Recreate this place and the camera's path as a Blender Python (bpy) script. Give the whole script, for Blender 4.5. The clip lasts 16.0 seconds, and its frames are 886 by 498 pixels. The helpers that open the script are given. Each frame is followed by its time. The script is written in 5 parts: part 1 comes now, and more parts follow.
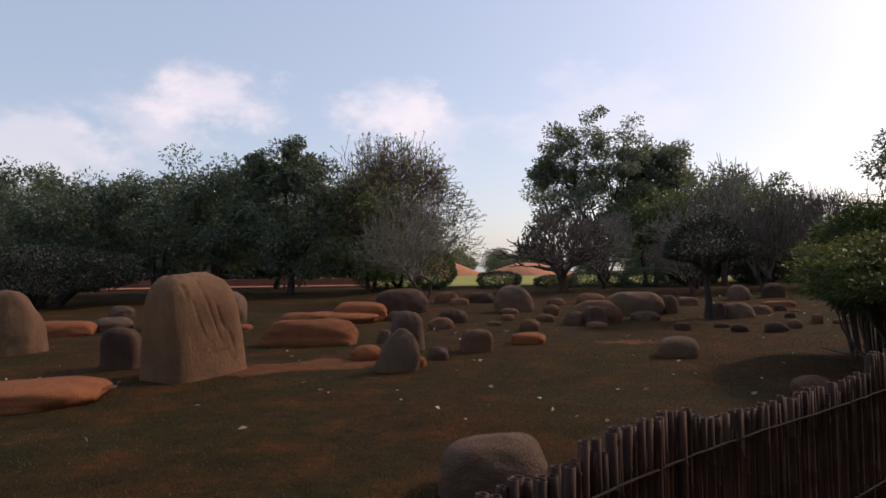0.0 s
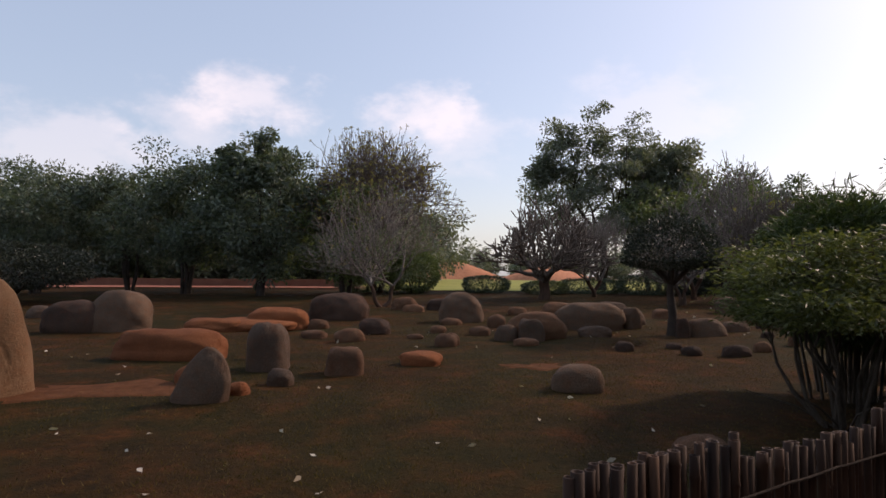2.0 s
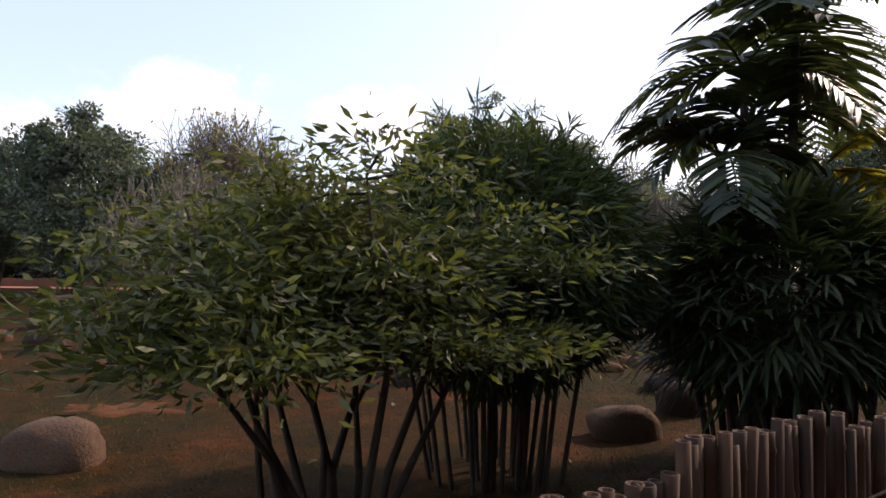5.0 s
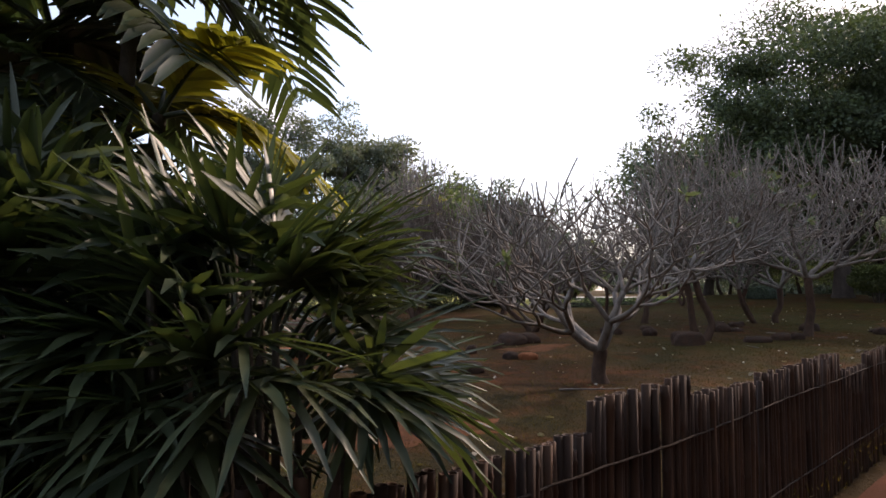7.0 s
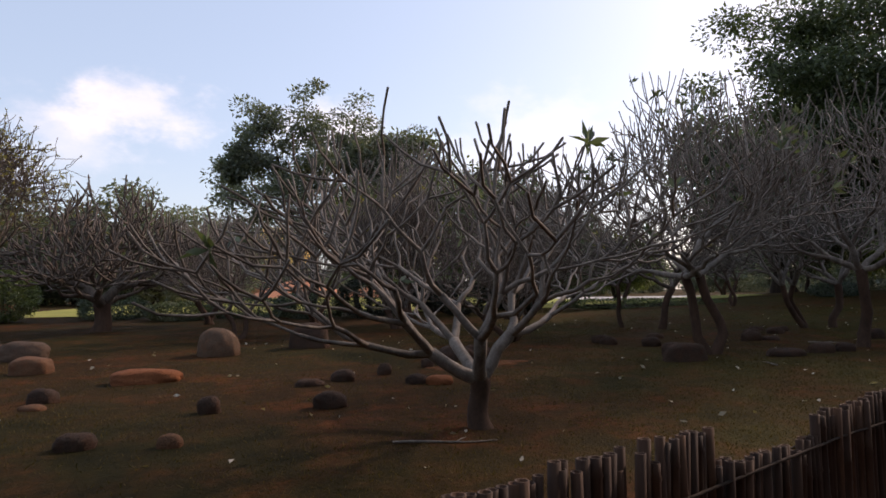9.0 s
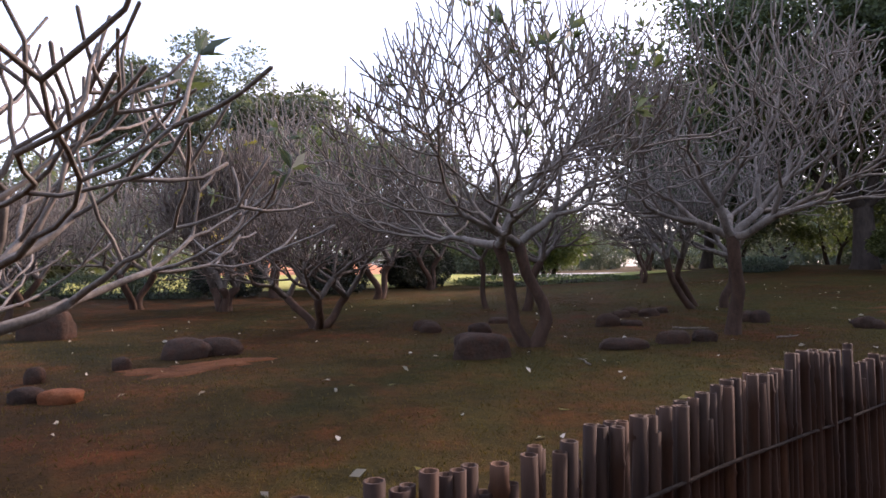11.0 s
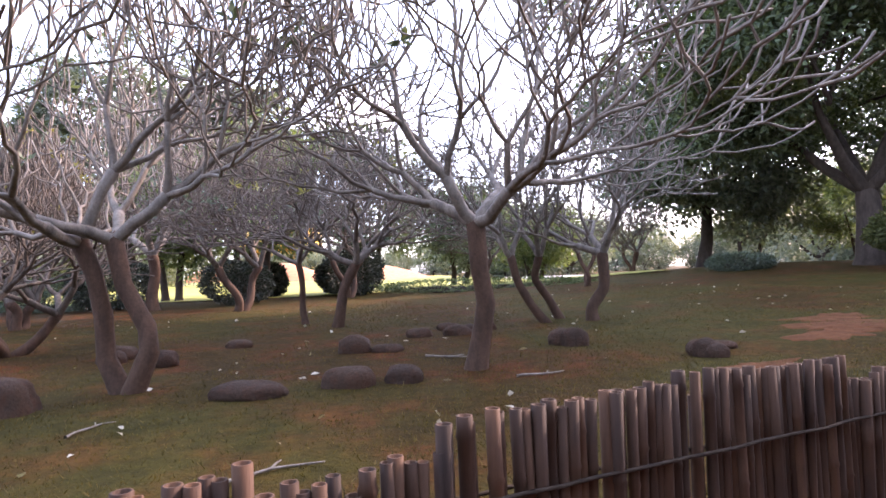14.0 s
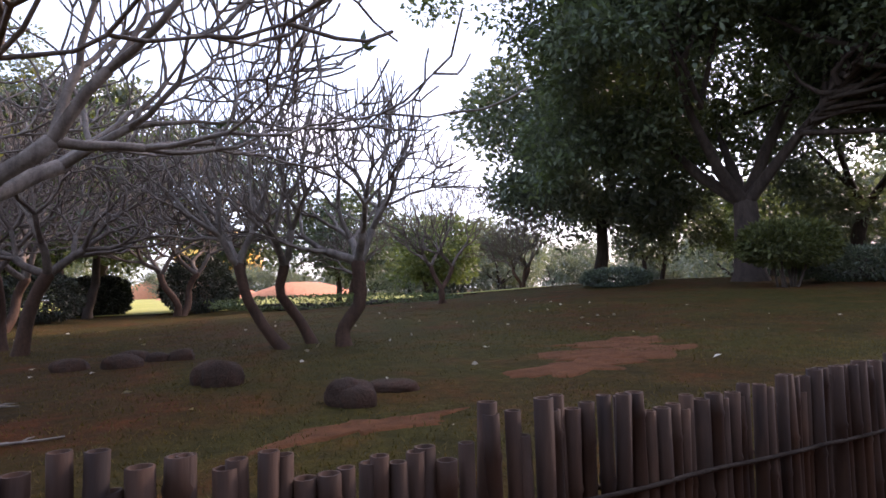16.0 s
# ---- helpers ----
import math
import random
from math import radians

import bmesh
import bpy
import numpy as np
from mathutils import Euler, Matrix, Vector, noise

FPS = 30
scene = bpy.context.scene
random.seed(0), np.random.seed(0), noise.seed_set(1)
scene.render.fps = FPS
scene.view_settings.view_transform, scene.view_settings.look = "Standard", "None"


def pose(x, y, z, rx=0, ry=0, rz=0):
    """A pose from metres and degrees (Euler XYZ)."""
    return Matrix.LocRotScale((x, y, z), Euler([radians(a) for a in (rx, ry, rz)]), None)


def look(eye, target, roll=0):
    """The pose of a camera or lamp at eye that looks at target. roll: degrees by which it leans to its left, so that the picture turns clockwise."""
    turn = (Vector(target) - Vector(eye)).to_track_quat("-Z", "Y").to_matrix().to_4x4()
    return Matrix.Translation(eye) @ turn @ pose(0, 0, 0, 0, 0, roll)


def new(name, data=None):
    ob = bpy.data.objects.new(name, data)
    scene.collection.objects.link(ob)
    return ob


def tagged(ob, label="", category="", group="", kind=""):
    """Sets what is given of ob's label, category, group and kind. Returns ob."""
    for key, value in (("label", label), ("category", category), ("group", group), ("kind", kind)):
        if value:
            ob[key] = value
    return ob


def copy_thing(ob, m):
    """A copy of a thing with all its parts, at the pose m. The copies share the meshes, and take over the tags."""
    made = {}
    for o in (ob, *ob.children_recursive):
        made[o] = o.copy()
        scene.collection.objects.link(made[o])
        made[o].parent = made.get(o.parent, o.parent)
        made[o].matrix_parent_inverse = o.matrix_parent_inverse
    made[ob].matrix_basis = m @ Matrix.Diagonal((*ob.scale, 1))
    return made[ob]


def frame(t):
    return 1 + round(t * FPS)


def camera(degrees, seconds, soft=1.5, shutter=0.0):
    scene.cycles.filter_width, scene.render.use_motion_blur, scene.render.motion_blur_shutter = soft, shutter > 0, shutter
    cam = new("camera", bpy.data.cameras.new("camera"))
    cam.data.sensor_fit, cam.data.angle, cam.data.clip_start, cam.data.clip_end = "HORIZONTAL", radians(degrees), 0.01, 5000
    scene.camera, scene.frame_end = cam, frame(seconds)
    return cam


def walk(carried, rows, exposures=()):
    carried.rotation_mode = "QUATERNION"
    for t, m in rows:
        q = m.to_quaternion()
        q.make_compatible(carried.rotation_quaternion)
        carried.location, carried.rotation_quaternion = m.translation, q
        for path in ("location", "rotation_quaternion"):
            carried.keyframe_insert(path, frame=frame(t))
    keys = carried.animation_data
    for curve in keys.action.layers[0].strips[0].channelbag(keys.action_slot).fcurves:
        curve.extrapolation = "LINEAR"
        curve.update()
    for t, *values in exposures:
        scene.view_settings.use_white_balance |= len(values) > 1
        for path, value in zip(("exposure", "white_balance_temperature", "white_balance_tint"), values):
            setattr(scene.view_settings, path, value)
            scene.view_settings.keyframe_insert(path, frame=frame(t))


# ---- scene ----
cam = camera(71.1, 16.0, soft=1.6)
PATH = [
    (0, (0.133, 0.167, 1.309), (0.111, 2.166, 1.384), -0.7),
    (0.5, (0.638, 0.695, 1.306), (0.587, 2.693, 1.37), -0.6),
    (1, (1.135, 1.233, 1.341), (0.928, 3.222, 1.368), -0.9),
    (1.5, (1.654, 1.649, 1.327), (1.324, 3.621, 1.387), -1.1),
    (2, (2.296, 2.081, 1.337), (2.177, 4.075, 1.421), 0.4),
    (2.5, (2.901, 2.619, 1.395), (2.796, 4.614, 1.477), -0.4),
    (3, (3.455, 3.191, 1.333), (3.295, 5.18, 1.477), 1.6),
    (5.5, (6.596, 5.479, 1.261), (6.837, 7.463, 1.346), 0.4),
    (6, (7.553, 5.825, 1.273), (8.177, 7.723, 1.361), 2.0),
    (6.5, (8.45, 6.293, 1.325), (9.075, 8.192, 1.382), 1.3),
    (7, (9.096, 6.746, 1.382), (9.537, 8.693, 1.512), 0.3),
    (7.5, (9.806, 7.266, 1.362), (10.0, 9.253, 1.487), -1.8),
    (8, (10.471, 7.702, 1.369), (10.572, 9.696, 1.48), -0.8),
    (8.5, (11.174, 8.206, 1.4), (11.4, 10.19, 1.513), -0.8),
    (9, (11.915, 8.636, 1.39), (12.115, 10.622, 1.526), -0.6),
    (11.5, (15.663, 11.206, 1.271), (15.979, 13.18, 1.324), -0.9),
    (12, (16.418, 11.554, 1.235), (16.728, 13.525, 1.367), -1.5),
    (12.5, (17.1, 11.798, 1.249), (17.419, 13.765, 1.426), -1.9),
    (13, (17.853, 12.045, 1.236), (18.212, 14.008, 1.36), -2.0),
    (13.5, (18.536, 12.427, 1.223), (18.859, 14.4, 1.299), -1.2),
    (14, (19.256, 12.793, 1.246), (19.371, 14.788, 1.323), -1.8),
    (14.5, (19.867, 13.184, 1.207), (19.966, 15.178, 1.334), -0.9),
    (15, (20.673, 13.477, 1.185), (21.007, 15.445, 1.324), 0.0),
    (15.5, (21.349, 13.921, 1.114), (21.645, 15.891, 1.287), -1.3),
    (16, (22.029, 14.385, 1.114), (22.302, 16.363, 1.243), -1.6),
]
walk(cam, [(t, look(eye, target, roll)) for t, eye, target, roll in PATH],
     exposures=[(t, e, 7000 if t < 10 else 6550, 28 if t < 10 else 37) for t, e in ((0, 0.12), (3, 0.34), (5.3, 1.1), (6, 1.4), (7, 1.05), (7.6, 0.55), (9, 0.45), (11.5, 1.95), (13, 2.6), (14, 2.85), (15, 2.82), (15.5, 2.55), (16, 1.85))])

# ---- world, sun ----
SUN_AZ, SUN_EL = -58.0, 36.0        # degrees left of +y, and up


def sky_world():
    w = bpy.data.worlds.new("sky")
    scene.world = w
    w.use_nodes = True
    n, l = w.node_tree.nodes, w.node_tree.links
    n.clear()
    out, bg = n.new("ShaderNodeOutputWorld"), n.new("ShaderNodeBackground")
    sky = n.new("ShaderNodeTexSky")
    sky.sky_type, sky.sun_disc = "NISHITA", False
    sky.sun_elevation, sky.sun_rotation = radians(SUN_EL), radians(-SUN_AZ)
    sky.air_density, sky.dust_density, sky.ozone_density = 1.15, 1.7, 1.3
    # thin haze over all, and a few cumulus heads low over the horizon
    veil = n.new("ShaderNodeMix")
    veil.data_type = "RGBA"
    veil.inputs["Factor"].default_value = 0.32
    veil.inputs["B"].default_value = (5.5, 7.7, 9.2, 1)
    l.new(sky.outputs["Color"], veil.inputs["A"])
    shade = veil.outputs["Result"]
    tc = n.new("ShaderNodeTexCoord")
    stretch = n.new("ShaderNodeMapping")
    stretch.inputs["Scale"].default_value = (1.0, 1.0, 1.7)
    l.new(tc.outputs["Generated"], stretch.inputs["Vector"])
    puff = n.new("ShaderNodeTexNoise")
    puff.inputs["Scale"].default_value, puff.inputs["Detail"].default_value, puff.inputs["Roughness"].default_value = 13.0, 9.0, 0.6
    l.new(stretch.outputs["Vector"], puff.inputs["Vector"])
    for az, el, size, amount in ((21.0, 15.0, 0.105, 0.42), (25.0, 12.6, 0.11, 0.25), (5.5, 15.0, 0.10, 0.42), (1.5, 12.8, 0.11, 0.22), (35.0, 9.5, 0.14, 0.28), (-14.0, 13.0, 0.16, 0.2), (52.0, 12.0, 0.15, 0.5), (80.0, 16.0, 0.2, 0.5), (130.0, 20.0, 0.25, 0.5), (-120.0, 18.0, 0.25, 0.5)):
        a, e = radians(az), radians(el)
        gap = n.new("ShaderNodeVectorMath")
        gap.operation = "DISTANCE"
        gap.inputs[1].default_value = (-math.sin(a) * math.cos(e), math.cos(a) * math.cos(e), math.sin(e) * 1.7)
        l.new(stretch.outputs["Vector"], gap.inputs[0])
        ragged = n.new("ShaderNodeMath")
        ragged.operation = "MULTIPLY_ADD"
        ragged.inputs[1].default_value = -0.26
        l.new(puff.outputs["Fac"], ragged.inputs[0])
        l.new(gap.outputs["Value"], ragged.inputs[2])
        edge = n.new("ShaderNodeMapRange")
        edge.interpolation_type = "SMOOTHSTEP"
        edge.inputs["From Min"].default_value, edge.inputs["From Max"].default_value = size - 0.12, size - 0.225
        edge.inputs["To Max"].default_value = amount
        l.new(ragged.outputs["Value"], edge.inputs["Value"])
        mix = n.new("ShaderNodeMix")
        mix.data_type = "RGBA"
        mix.inputs["B"].default_value = (9.2, 8.8, 8.6, 1)
        l.new(edge.outputs["Result"], mix.inputs["Factor"])
        l.new(shade, mix.inputs["A"])
        shade = mix.outputs["Result"]
    l.new(shade, bg.inputs["Color"])
    bg.inputs["Strength"].default_value = 0.115
    l.new(bg.outputs["Background"], out.inputs["Surface"])


sky_world()
sun = new("sun", bpy.data.lights.new("sun", "SUN"))
sun.data.energy, sun.data.angle, sun.data.color = 2.0, radians(5.0), (1.0, 0.86, 0.68)
sun_way = Vector((-math.sin(radians(SUN_AZ)) * math.cos(radians(SUN_EL)), math.cos(radians(SUN_AZ)) * math.cos(radians(SUN_EL)), math.sin(radians(SUN_EL))))
sun.matrix_world = look(sun_way * 60, (0, 0, 0))

# ---- small tools ----
rng = np.random.default_rng(7)


def mesh_of(name, v, f, mat, smooth=True):
    """A mesh from arrays: v (n, 3), f a (m, k) array or a list of such arrays."""
    me = bpy.data.meshes.new(name)
    groups = [np.asarray(a) for a in (f if isinstance(f, list) else [f]) if len(a)]
    v = np.asarray(v, dtype=np.float32)
    loops = np.concatenate([a.ravel() for a in groups]).astype(np.int32)
    sizes = np.concatenate([np.full(len(a), a.shape[1]) for a in groups]).astype(np.int32)
    me.vertices.add(len(v))
    me.vertices.foreach_set("co", v.ravel())
    me.loops.add(len(loops))
    me.loops.foreach_set("vertex_index", loops)
    me.polygons.add(len(sizes))
    me.polygons.foreach_set("loop_start", np.concatenate([[0], np.cumsum(sizes)[:-1]]).astype(np.int32))
    me.polygons.foreach_set("loop_total", sizes)
    me.polygons.foreach_set("use_smooth", np.full(len(sizes), smooth))
    me.update(calc_edges=True)
    me.materials.append(mat)
    return me


def part(name, me, parent, label=""):
    ob = new(name, me)
    ob.parent = parent
    return tagged(ob, label) if label else ob


def thing(name, x, y, z, label, category, group="", turn=0.0):
    ob = new(name)
    ob.matrix_basis = pose(x, y, z, 0, 0, turn)
    ob.empty_display_size = 0.1
    return tagged(ob, label, category, group)


def tubes(paths, sides=6):
    """Tapered tubes: each path is (points (n, 3), radii (n,)). Returns vertices and quads."""
    vs, fs, base = [], [], 0
    ang = np.arange(sides) * 2 * np.pi / sides
    ring = np.arange(sides)
    for pts, rad in paths:
        pts, rad = np.asarray(pts, float), np.asarray(rad, float)
        d = np.gradient(pts, axis=0)
        d /= np.linalg.norm(d, axis=1, keepdims=True) + 1e-9
        ref = np.array([1.0, 0, 0]) if abs(d[0][0]) < 0.8 else np.array([0, 1.0, 0])
        u = np.cross(d, ref)
        u /= np.linalg.norm(u, axis=1, keepdims=True) + 1e-9
        w = np.cross(d, u)
        r = pts[:, None] + rad[:, None, None] * (np.cos(ang)[None, :, None] * u[:, None] + np.sin(ang)[None, :, None] * w[:, None])
        n = len(pts)
        vs.append(r.reshape(-1, 3))
        i = np.arange(n - 1)[:, None] * sides
        a, b = i + ring, i + np.roll(ring, -1)
        fs.append(base + np.stack([a, b, b + sides, a + sides], -1).reshape(-1, 4))
        # closed tip
        vs.append(pts[-1:] + d[-1:] * rad[-1])
        tip = base + n * sides
        last = base + (n - 1) * sides
        fs.append(np.stack([last + ring, last + np.roll(ring, -1), np.full(sides, tip), np.full(sides, tip)], -1))
        base += n * sides + 1
    f = np.concatenate(fs)
    tri = f[:, 2] == f[:, 3]
    return np.concatenate(vs), [f[~tri], f[tri][:, :3]]


def leaf_quads(centres, axes, length, width, g):
    """Pointed, folded leaves, one quad each."""
    n = len(centres)
    axes = axes / (np.linalg.norm(axes, axis=1, keepdims=True) + 1e-9)
    side = np.cross(axes, g.normal(size=(n, 3)))
    side /= np.linalg.norm(side, axis=1, keepdims=True) + 1e-9
    nor = np.cross(axes, side)
    ln = (length * g.uniform(0.6, 1.25, n))[:, None]
    wd = (width * g.uniform(0.7, 1.2, n))[:, None]
    a = centres
    b = centres + axes * ln * 0.5 + side * wd * 0.5 + nor * wd * 0.15
    c = centres + axes * ln - nor * ln * 0.1
    d = centres + axes * ln * 0.5 - side * wd * 0.5 + nor * wd * 0.15
    return np.stack([a, b, c, d], 1).reshape(-1, 3), np.arange(n * 4).reshape(-1, 4)


def hgt(x, y):
    """Height of the garden's ground."""
    p = 0.0225 * (y - 8) + 0.008 * x
    b = np.where(p < 0.4, p, 0.4 + 0.15 * np.tanh((p - 0.4) / 0.15))
    b = np.maximum(b, -0.12)
    return b + 0.72 * np.exp(-((x - 34) / 11) ** 2 - ((y - 34) / 10) ** 2)


# the bamboo fence stands along this line, a step to the walker's left
FENCE = np.array([(-4.34, -2.88), (-0.68, 1.01), (1.05, 2.63), (3.04, 4.19), (5.22, 5.71), (7.51, 7.23), (9.87, 8.73), (12.26, 10.21), (14.63, 11.64),
                  (16.98, 13.0), (19.3, 14.23), (21.59, 15.27), (24.33, 16.39), (28.43, 18.06), (33.9, 20.3)])
# tops of the fence's panels: distance along the fence, height
PANELS = [(0, 0.8), (4.2, 0.86), (5.2, 0.79), (6.0, 0.72), (7.0, 0.76), (7.7, 0.70), (9.1, 0.69), (9.6, 0.79), (10.42, 0.725), (11.35, 0.77), (11.75, 0.83),
          (12.6, 0.78), (13.4, 0.86), (14.2, 0.93), (14.95, 0.865), (15.58, 0.93), (16.32, 0.85), (17.05, 0.95), (17.6, 0.87), (18.75, 0.98), (19.6, 0.88), (20.5, 0.912), (22.12, 0.79), (22.95, 0.87), (23.9, 0.94), (24.9, 0.95), (26.0, 0.995), (26.5, 0.93), (27.35, 0.885), (27.9, 0.925), (28.5, 0.885), (28.95, 0.835), (29.4, 0.9),
          (30.15, 0.92), (31.0, 0.84), (31.35, 0.885), (32.0, 0.86), (32.25, 0.825), (32.57, 0.89), (33.02, 0.85), (34.0, 0.86), (35.0, 0.8), (36.2, 0.88), (37.5, 0.8)]
_seg = np.r_[0, np.cumsum(np.hypot(*np.diff(FENCE, axis=0).T))]


def on_fence(s):
    return np.array([np.interp(s, _seg, FENCE[:, 0]), np.interp(s, _seg, FENCE[:, 1])])


_dense = np.array([on_fence(s) for s in np.linspace(0, _seg[-1], 500)])


def beside(x, y):
    """Signed distance from the fence: positive in the garden, negative on the walkway."""
    d = _dense - (x, y)
    i = min(max(int(np.argmin((d * d).sum(1))), 1), len(_dense) - 2)
    along = _dense[i + 1] - _dense[i - 1]
    return float((along[0] * (y - _dense[i][1]) - along[1] * (x - _dense[i][0])) / np.hypot(*along))


def ground_z(x, y):
    h = float(hgt(x, y))
    if -9 < x < 40 and -8 < y < 30:
        k = min(max((beside(x, y) + 0.05) / 0.5, 0.0), 1.0)
        return -0.08 * (1 - k) + h * k
    return h


# ---- materials ----
def material(name, rough=0.8, metal=0.0, spec=0.3):
    m = bpy.data.materials.new(name)
    m.use_nodes = True
    b = m.node_tree.nodes["Principled BSDF"]
    b.inputs["Roughness"].default_value, b.inputs["Metallic"].default_value = rough, metal
    b.inputs["Specular IOR Level"].default_value = spec
    return m, m.node_tree.nodes, m.node_tree.links, b


def noisy(n, l, scale, detail=5.0, rough=0.6, where="Object", squash=None):
    tc = n.new("ShaderNodeTexCoord")
    t = n.new("ShaderNodeTexNoise")
    t.inputs["Scale"].default_value, t.inputs["Detail"].default_value, t.inputs["Roughness"].default_value = scale, detail, rough
    src = tc.outputs[where]
    if squash:
        mp = n.new("ShaderNodeMapping")
        mp.inputs["Scale"].default_value = squash
        l.new(src, mp.inputs["Vector"])
        src = mp.outputs["Vector"]
    l.new(src, t.inputs["Vector"])
    return t.outputs["Fac"]


def ramped(n, l, fac, stops):
    r = n.new("ShaderNodeValToRGB")
    e = r.color_ramp.elements
    while len(e) < len(stops):
        e.new(0.5)
    for k, (p, c) in zip(e, stops):
        k.position, k.color = p, (*c, 1)
    l.new(fac, r.inputs["Fac"])
    return r.outputs["Color"]


def blend(n, l, fac, a, b, mode="MIX"):
    m = n.new("ShaderNodeMix")
    m.data_type, m.blend_type = "RGBA", mode
    for key, v in (("Factor", fac), ("A", a), ("B", b)):
        if isinstance(v, (float, int)):
            m.inputs[key].default_value = v
        elif isinstance(v, tuple):
            m.inputs[key].default_value = (*v, 1)
        else:
            l.new(v, m.inputs[key])
    return m.outputs["Result"]


def bumped(n, l, b, fac, strength, dist):
    k = n.new("ShaderNodeBump")
    k.inputs["Strength"].default_value, k.inputs["Distance"].default_value = strength, dist
    l.new(fac, k.inputs["Height"])
    l.new(k.outputs["Normal"], b.inputs["Normal"])


def ground_material():
    m, n, l, b = material("dry_turf", 0.95, 0, 0.1)
    big, mid, fine = noisy(n, l, 0.28, 5), noisy(n, l, 1.7, 6, 0.65), noisy(n, l, 38, 4, 0.7)
    soil = ramped(n, l, mid, [(0.3, (0.031, 0.011, 0.0035)), (0.55, (0.060, 0.021, 0.006)), (0.75, (0.115, 0.038, 0.011))])
    turf = ramped(n, l, mid, [(0.25, (0.015, 0.013, 0.003)), (0.55, (0.031, 0.025, 0.006)), (0.8, (0.056, 0.036, 0.010))])
    patch = ramped(n, l, big, [(0.42, (0, 0, 0)), (0.6, (1, 1, 1))])
    patch2 = ramped(n, l, mid, [(0.46, (0, 0, 0)), (0.62, (1, 1, 1))])
    keep = blend(n, l, 0.45, patch, patch2)
    # the turf thickens towards the mango tree
    sep, thicker = n.new("ShaderNodeSeparateXYZ"), n.new("ShaderNodeMapRange")
    l.new(n.new("ShaderNodeTexCoord").outputs["Object"], sep.inputs["Vector"])
    thicker.inputs["From Min"].default_value, thicker.inputs["From Max"].default_value = 11.0, 18.0
    thicker.inputs["To Min"].default_value, thicker.inputs["To Max"].default_value = 0.0, 1.0
    l.new(sep.outputs["X"], thicker.inputs["Value"])
    lush = ramped(n, l, mid, [(0.25, (0.028, 0.026, 0.005)), (0.55, (0.056, 0.047, 0.009)), (0.8, (0.098, 0.062, 0.015))])
    turf = blend(n, l, thicker.outputs["Result"], turf, lush)
    col = blend(n, l, keep, turf, soil)
    clump = noisy(n, l, 9.0, 6, 0.7)
    col = blend(n, l, 0.9, col, ramped(n, l, clump, [(0.32, (0.55, 0.58, 0.5)), (0.66, (1.3, 1.22, 1.15))]), "MULTIPLY")
    grain = ramped(n, l, fine, [(0.25, (0.5, 0.5, 0.48)), (0.7, (1.3, 1.25, 1.15))])
    l.new(blend(n, l, 0.85, col, grain, "MULTIPLY"), b.inputs["Base Color"])
    bumped(n, l, b, blend(n, l, 0.5, fine, clump), 0.9, 0.05)
    return m


def earth_material(name, dark, light, scale=2.0):
    m, n, l, b = material(name, 0.95, 0, 0.1)
    mid, fine = noisy(n, l, scale, 6, 0.6), noisy(n, l, 45, 4, 0.7)
    col = ramped(n, l, mid, [(0.3, dark), (0.7, light)])
    grain = ramped(n, l, fine, [(0.3, (0.7, 0.7, 0.7)), (0.7, (1.15, 1.12, 1.1))])
    l.new(blend(n, l, 0.8, col, grain, "MULTIPLY"), b.inputs["Base Color"])
    bumped(n, l, b, fine, 0.5, 0.02)
    return m


def rock_material(name, a, c, dust):
    m, n, l, b = material(name, 0.9, 0, 0.2)
    info = n.new("ShaderNodeObjectInfo")
    big, fine, pits = noisy(n, l, 1.6, 6, 0.6), noisy(n, l, 55, 4, 0.75), noisy(n, l, 9, 5, 0.7)
    col = ramped(n, l, big, [(0.3, a), (0.7, c)])
    stain = ramped(n, l, pits, [(0.45, (0, 0, 0)), (0.72, (1, 1, 1))])
    col = blend(n, l, blend(n, l, 0.6, (0, 0, 0), stain), col, dust)
    tone = ramped(n, l, info.outputs["Random"], [(0, (0.78, 0.78, 0.8)), (1, (1.15, 1.1, 1.05))])
    col = blend(n, l, 1.0, col, tone, "MULTIPLY")
    grain = ramped(n, l, fine, [(0.3, (0.62, 0.62, 0.62)), (0.68, (1.15, 1.15, 1.15))])
    l.new(blend(n, l, 0.8, col, grain, "MULTIPLY"), b.inputs["Base Color"])
    bumped(n, l, b, blend(n, l, 0.5, fine, pits), 0.8, 0.05)
    return m


def bark_material(name, a, c, scale=14.0):
    m, n, l, b = material(name, 0.85, 0, 0.25)
    f, g = noisy(n, l, scale, 6, 0.7, squash=(1, 1, 0.35)), noisy(n, l, scale * 5, 3, 0.7)
    col = ramped(n, l, f, [(0.3, a), (0.7, c)])
    l.new(blend(n, l, 0.6, col, ramped(n, l, g, [(0.3, (0.6, 0.6, 0.6)), (0.7, (1.2, 1.2, 1.2))]), "MULTIPLY"), b.inputs["Base Color"])
    bumped(n, l, b, f, 0.6, 0.02)
    return m


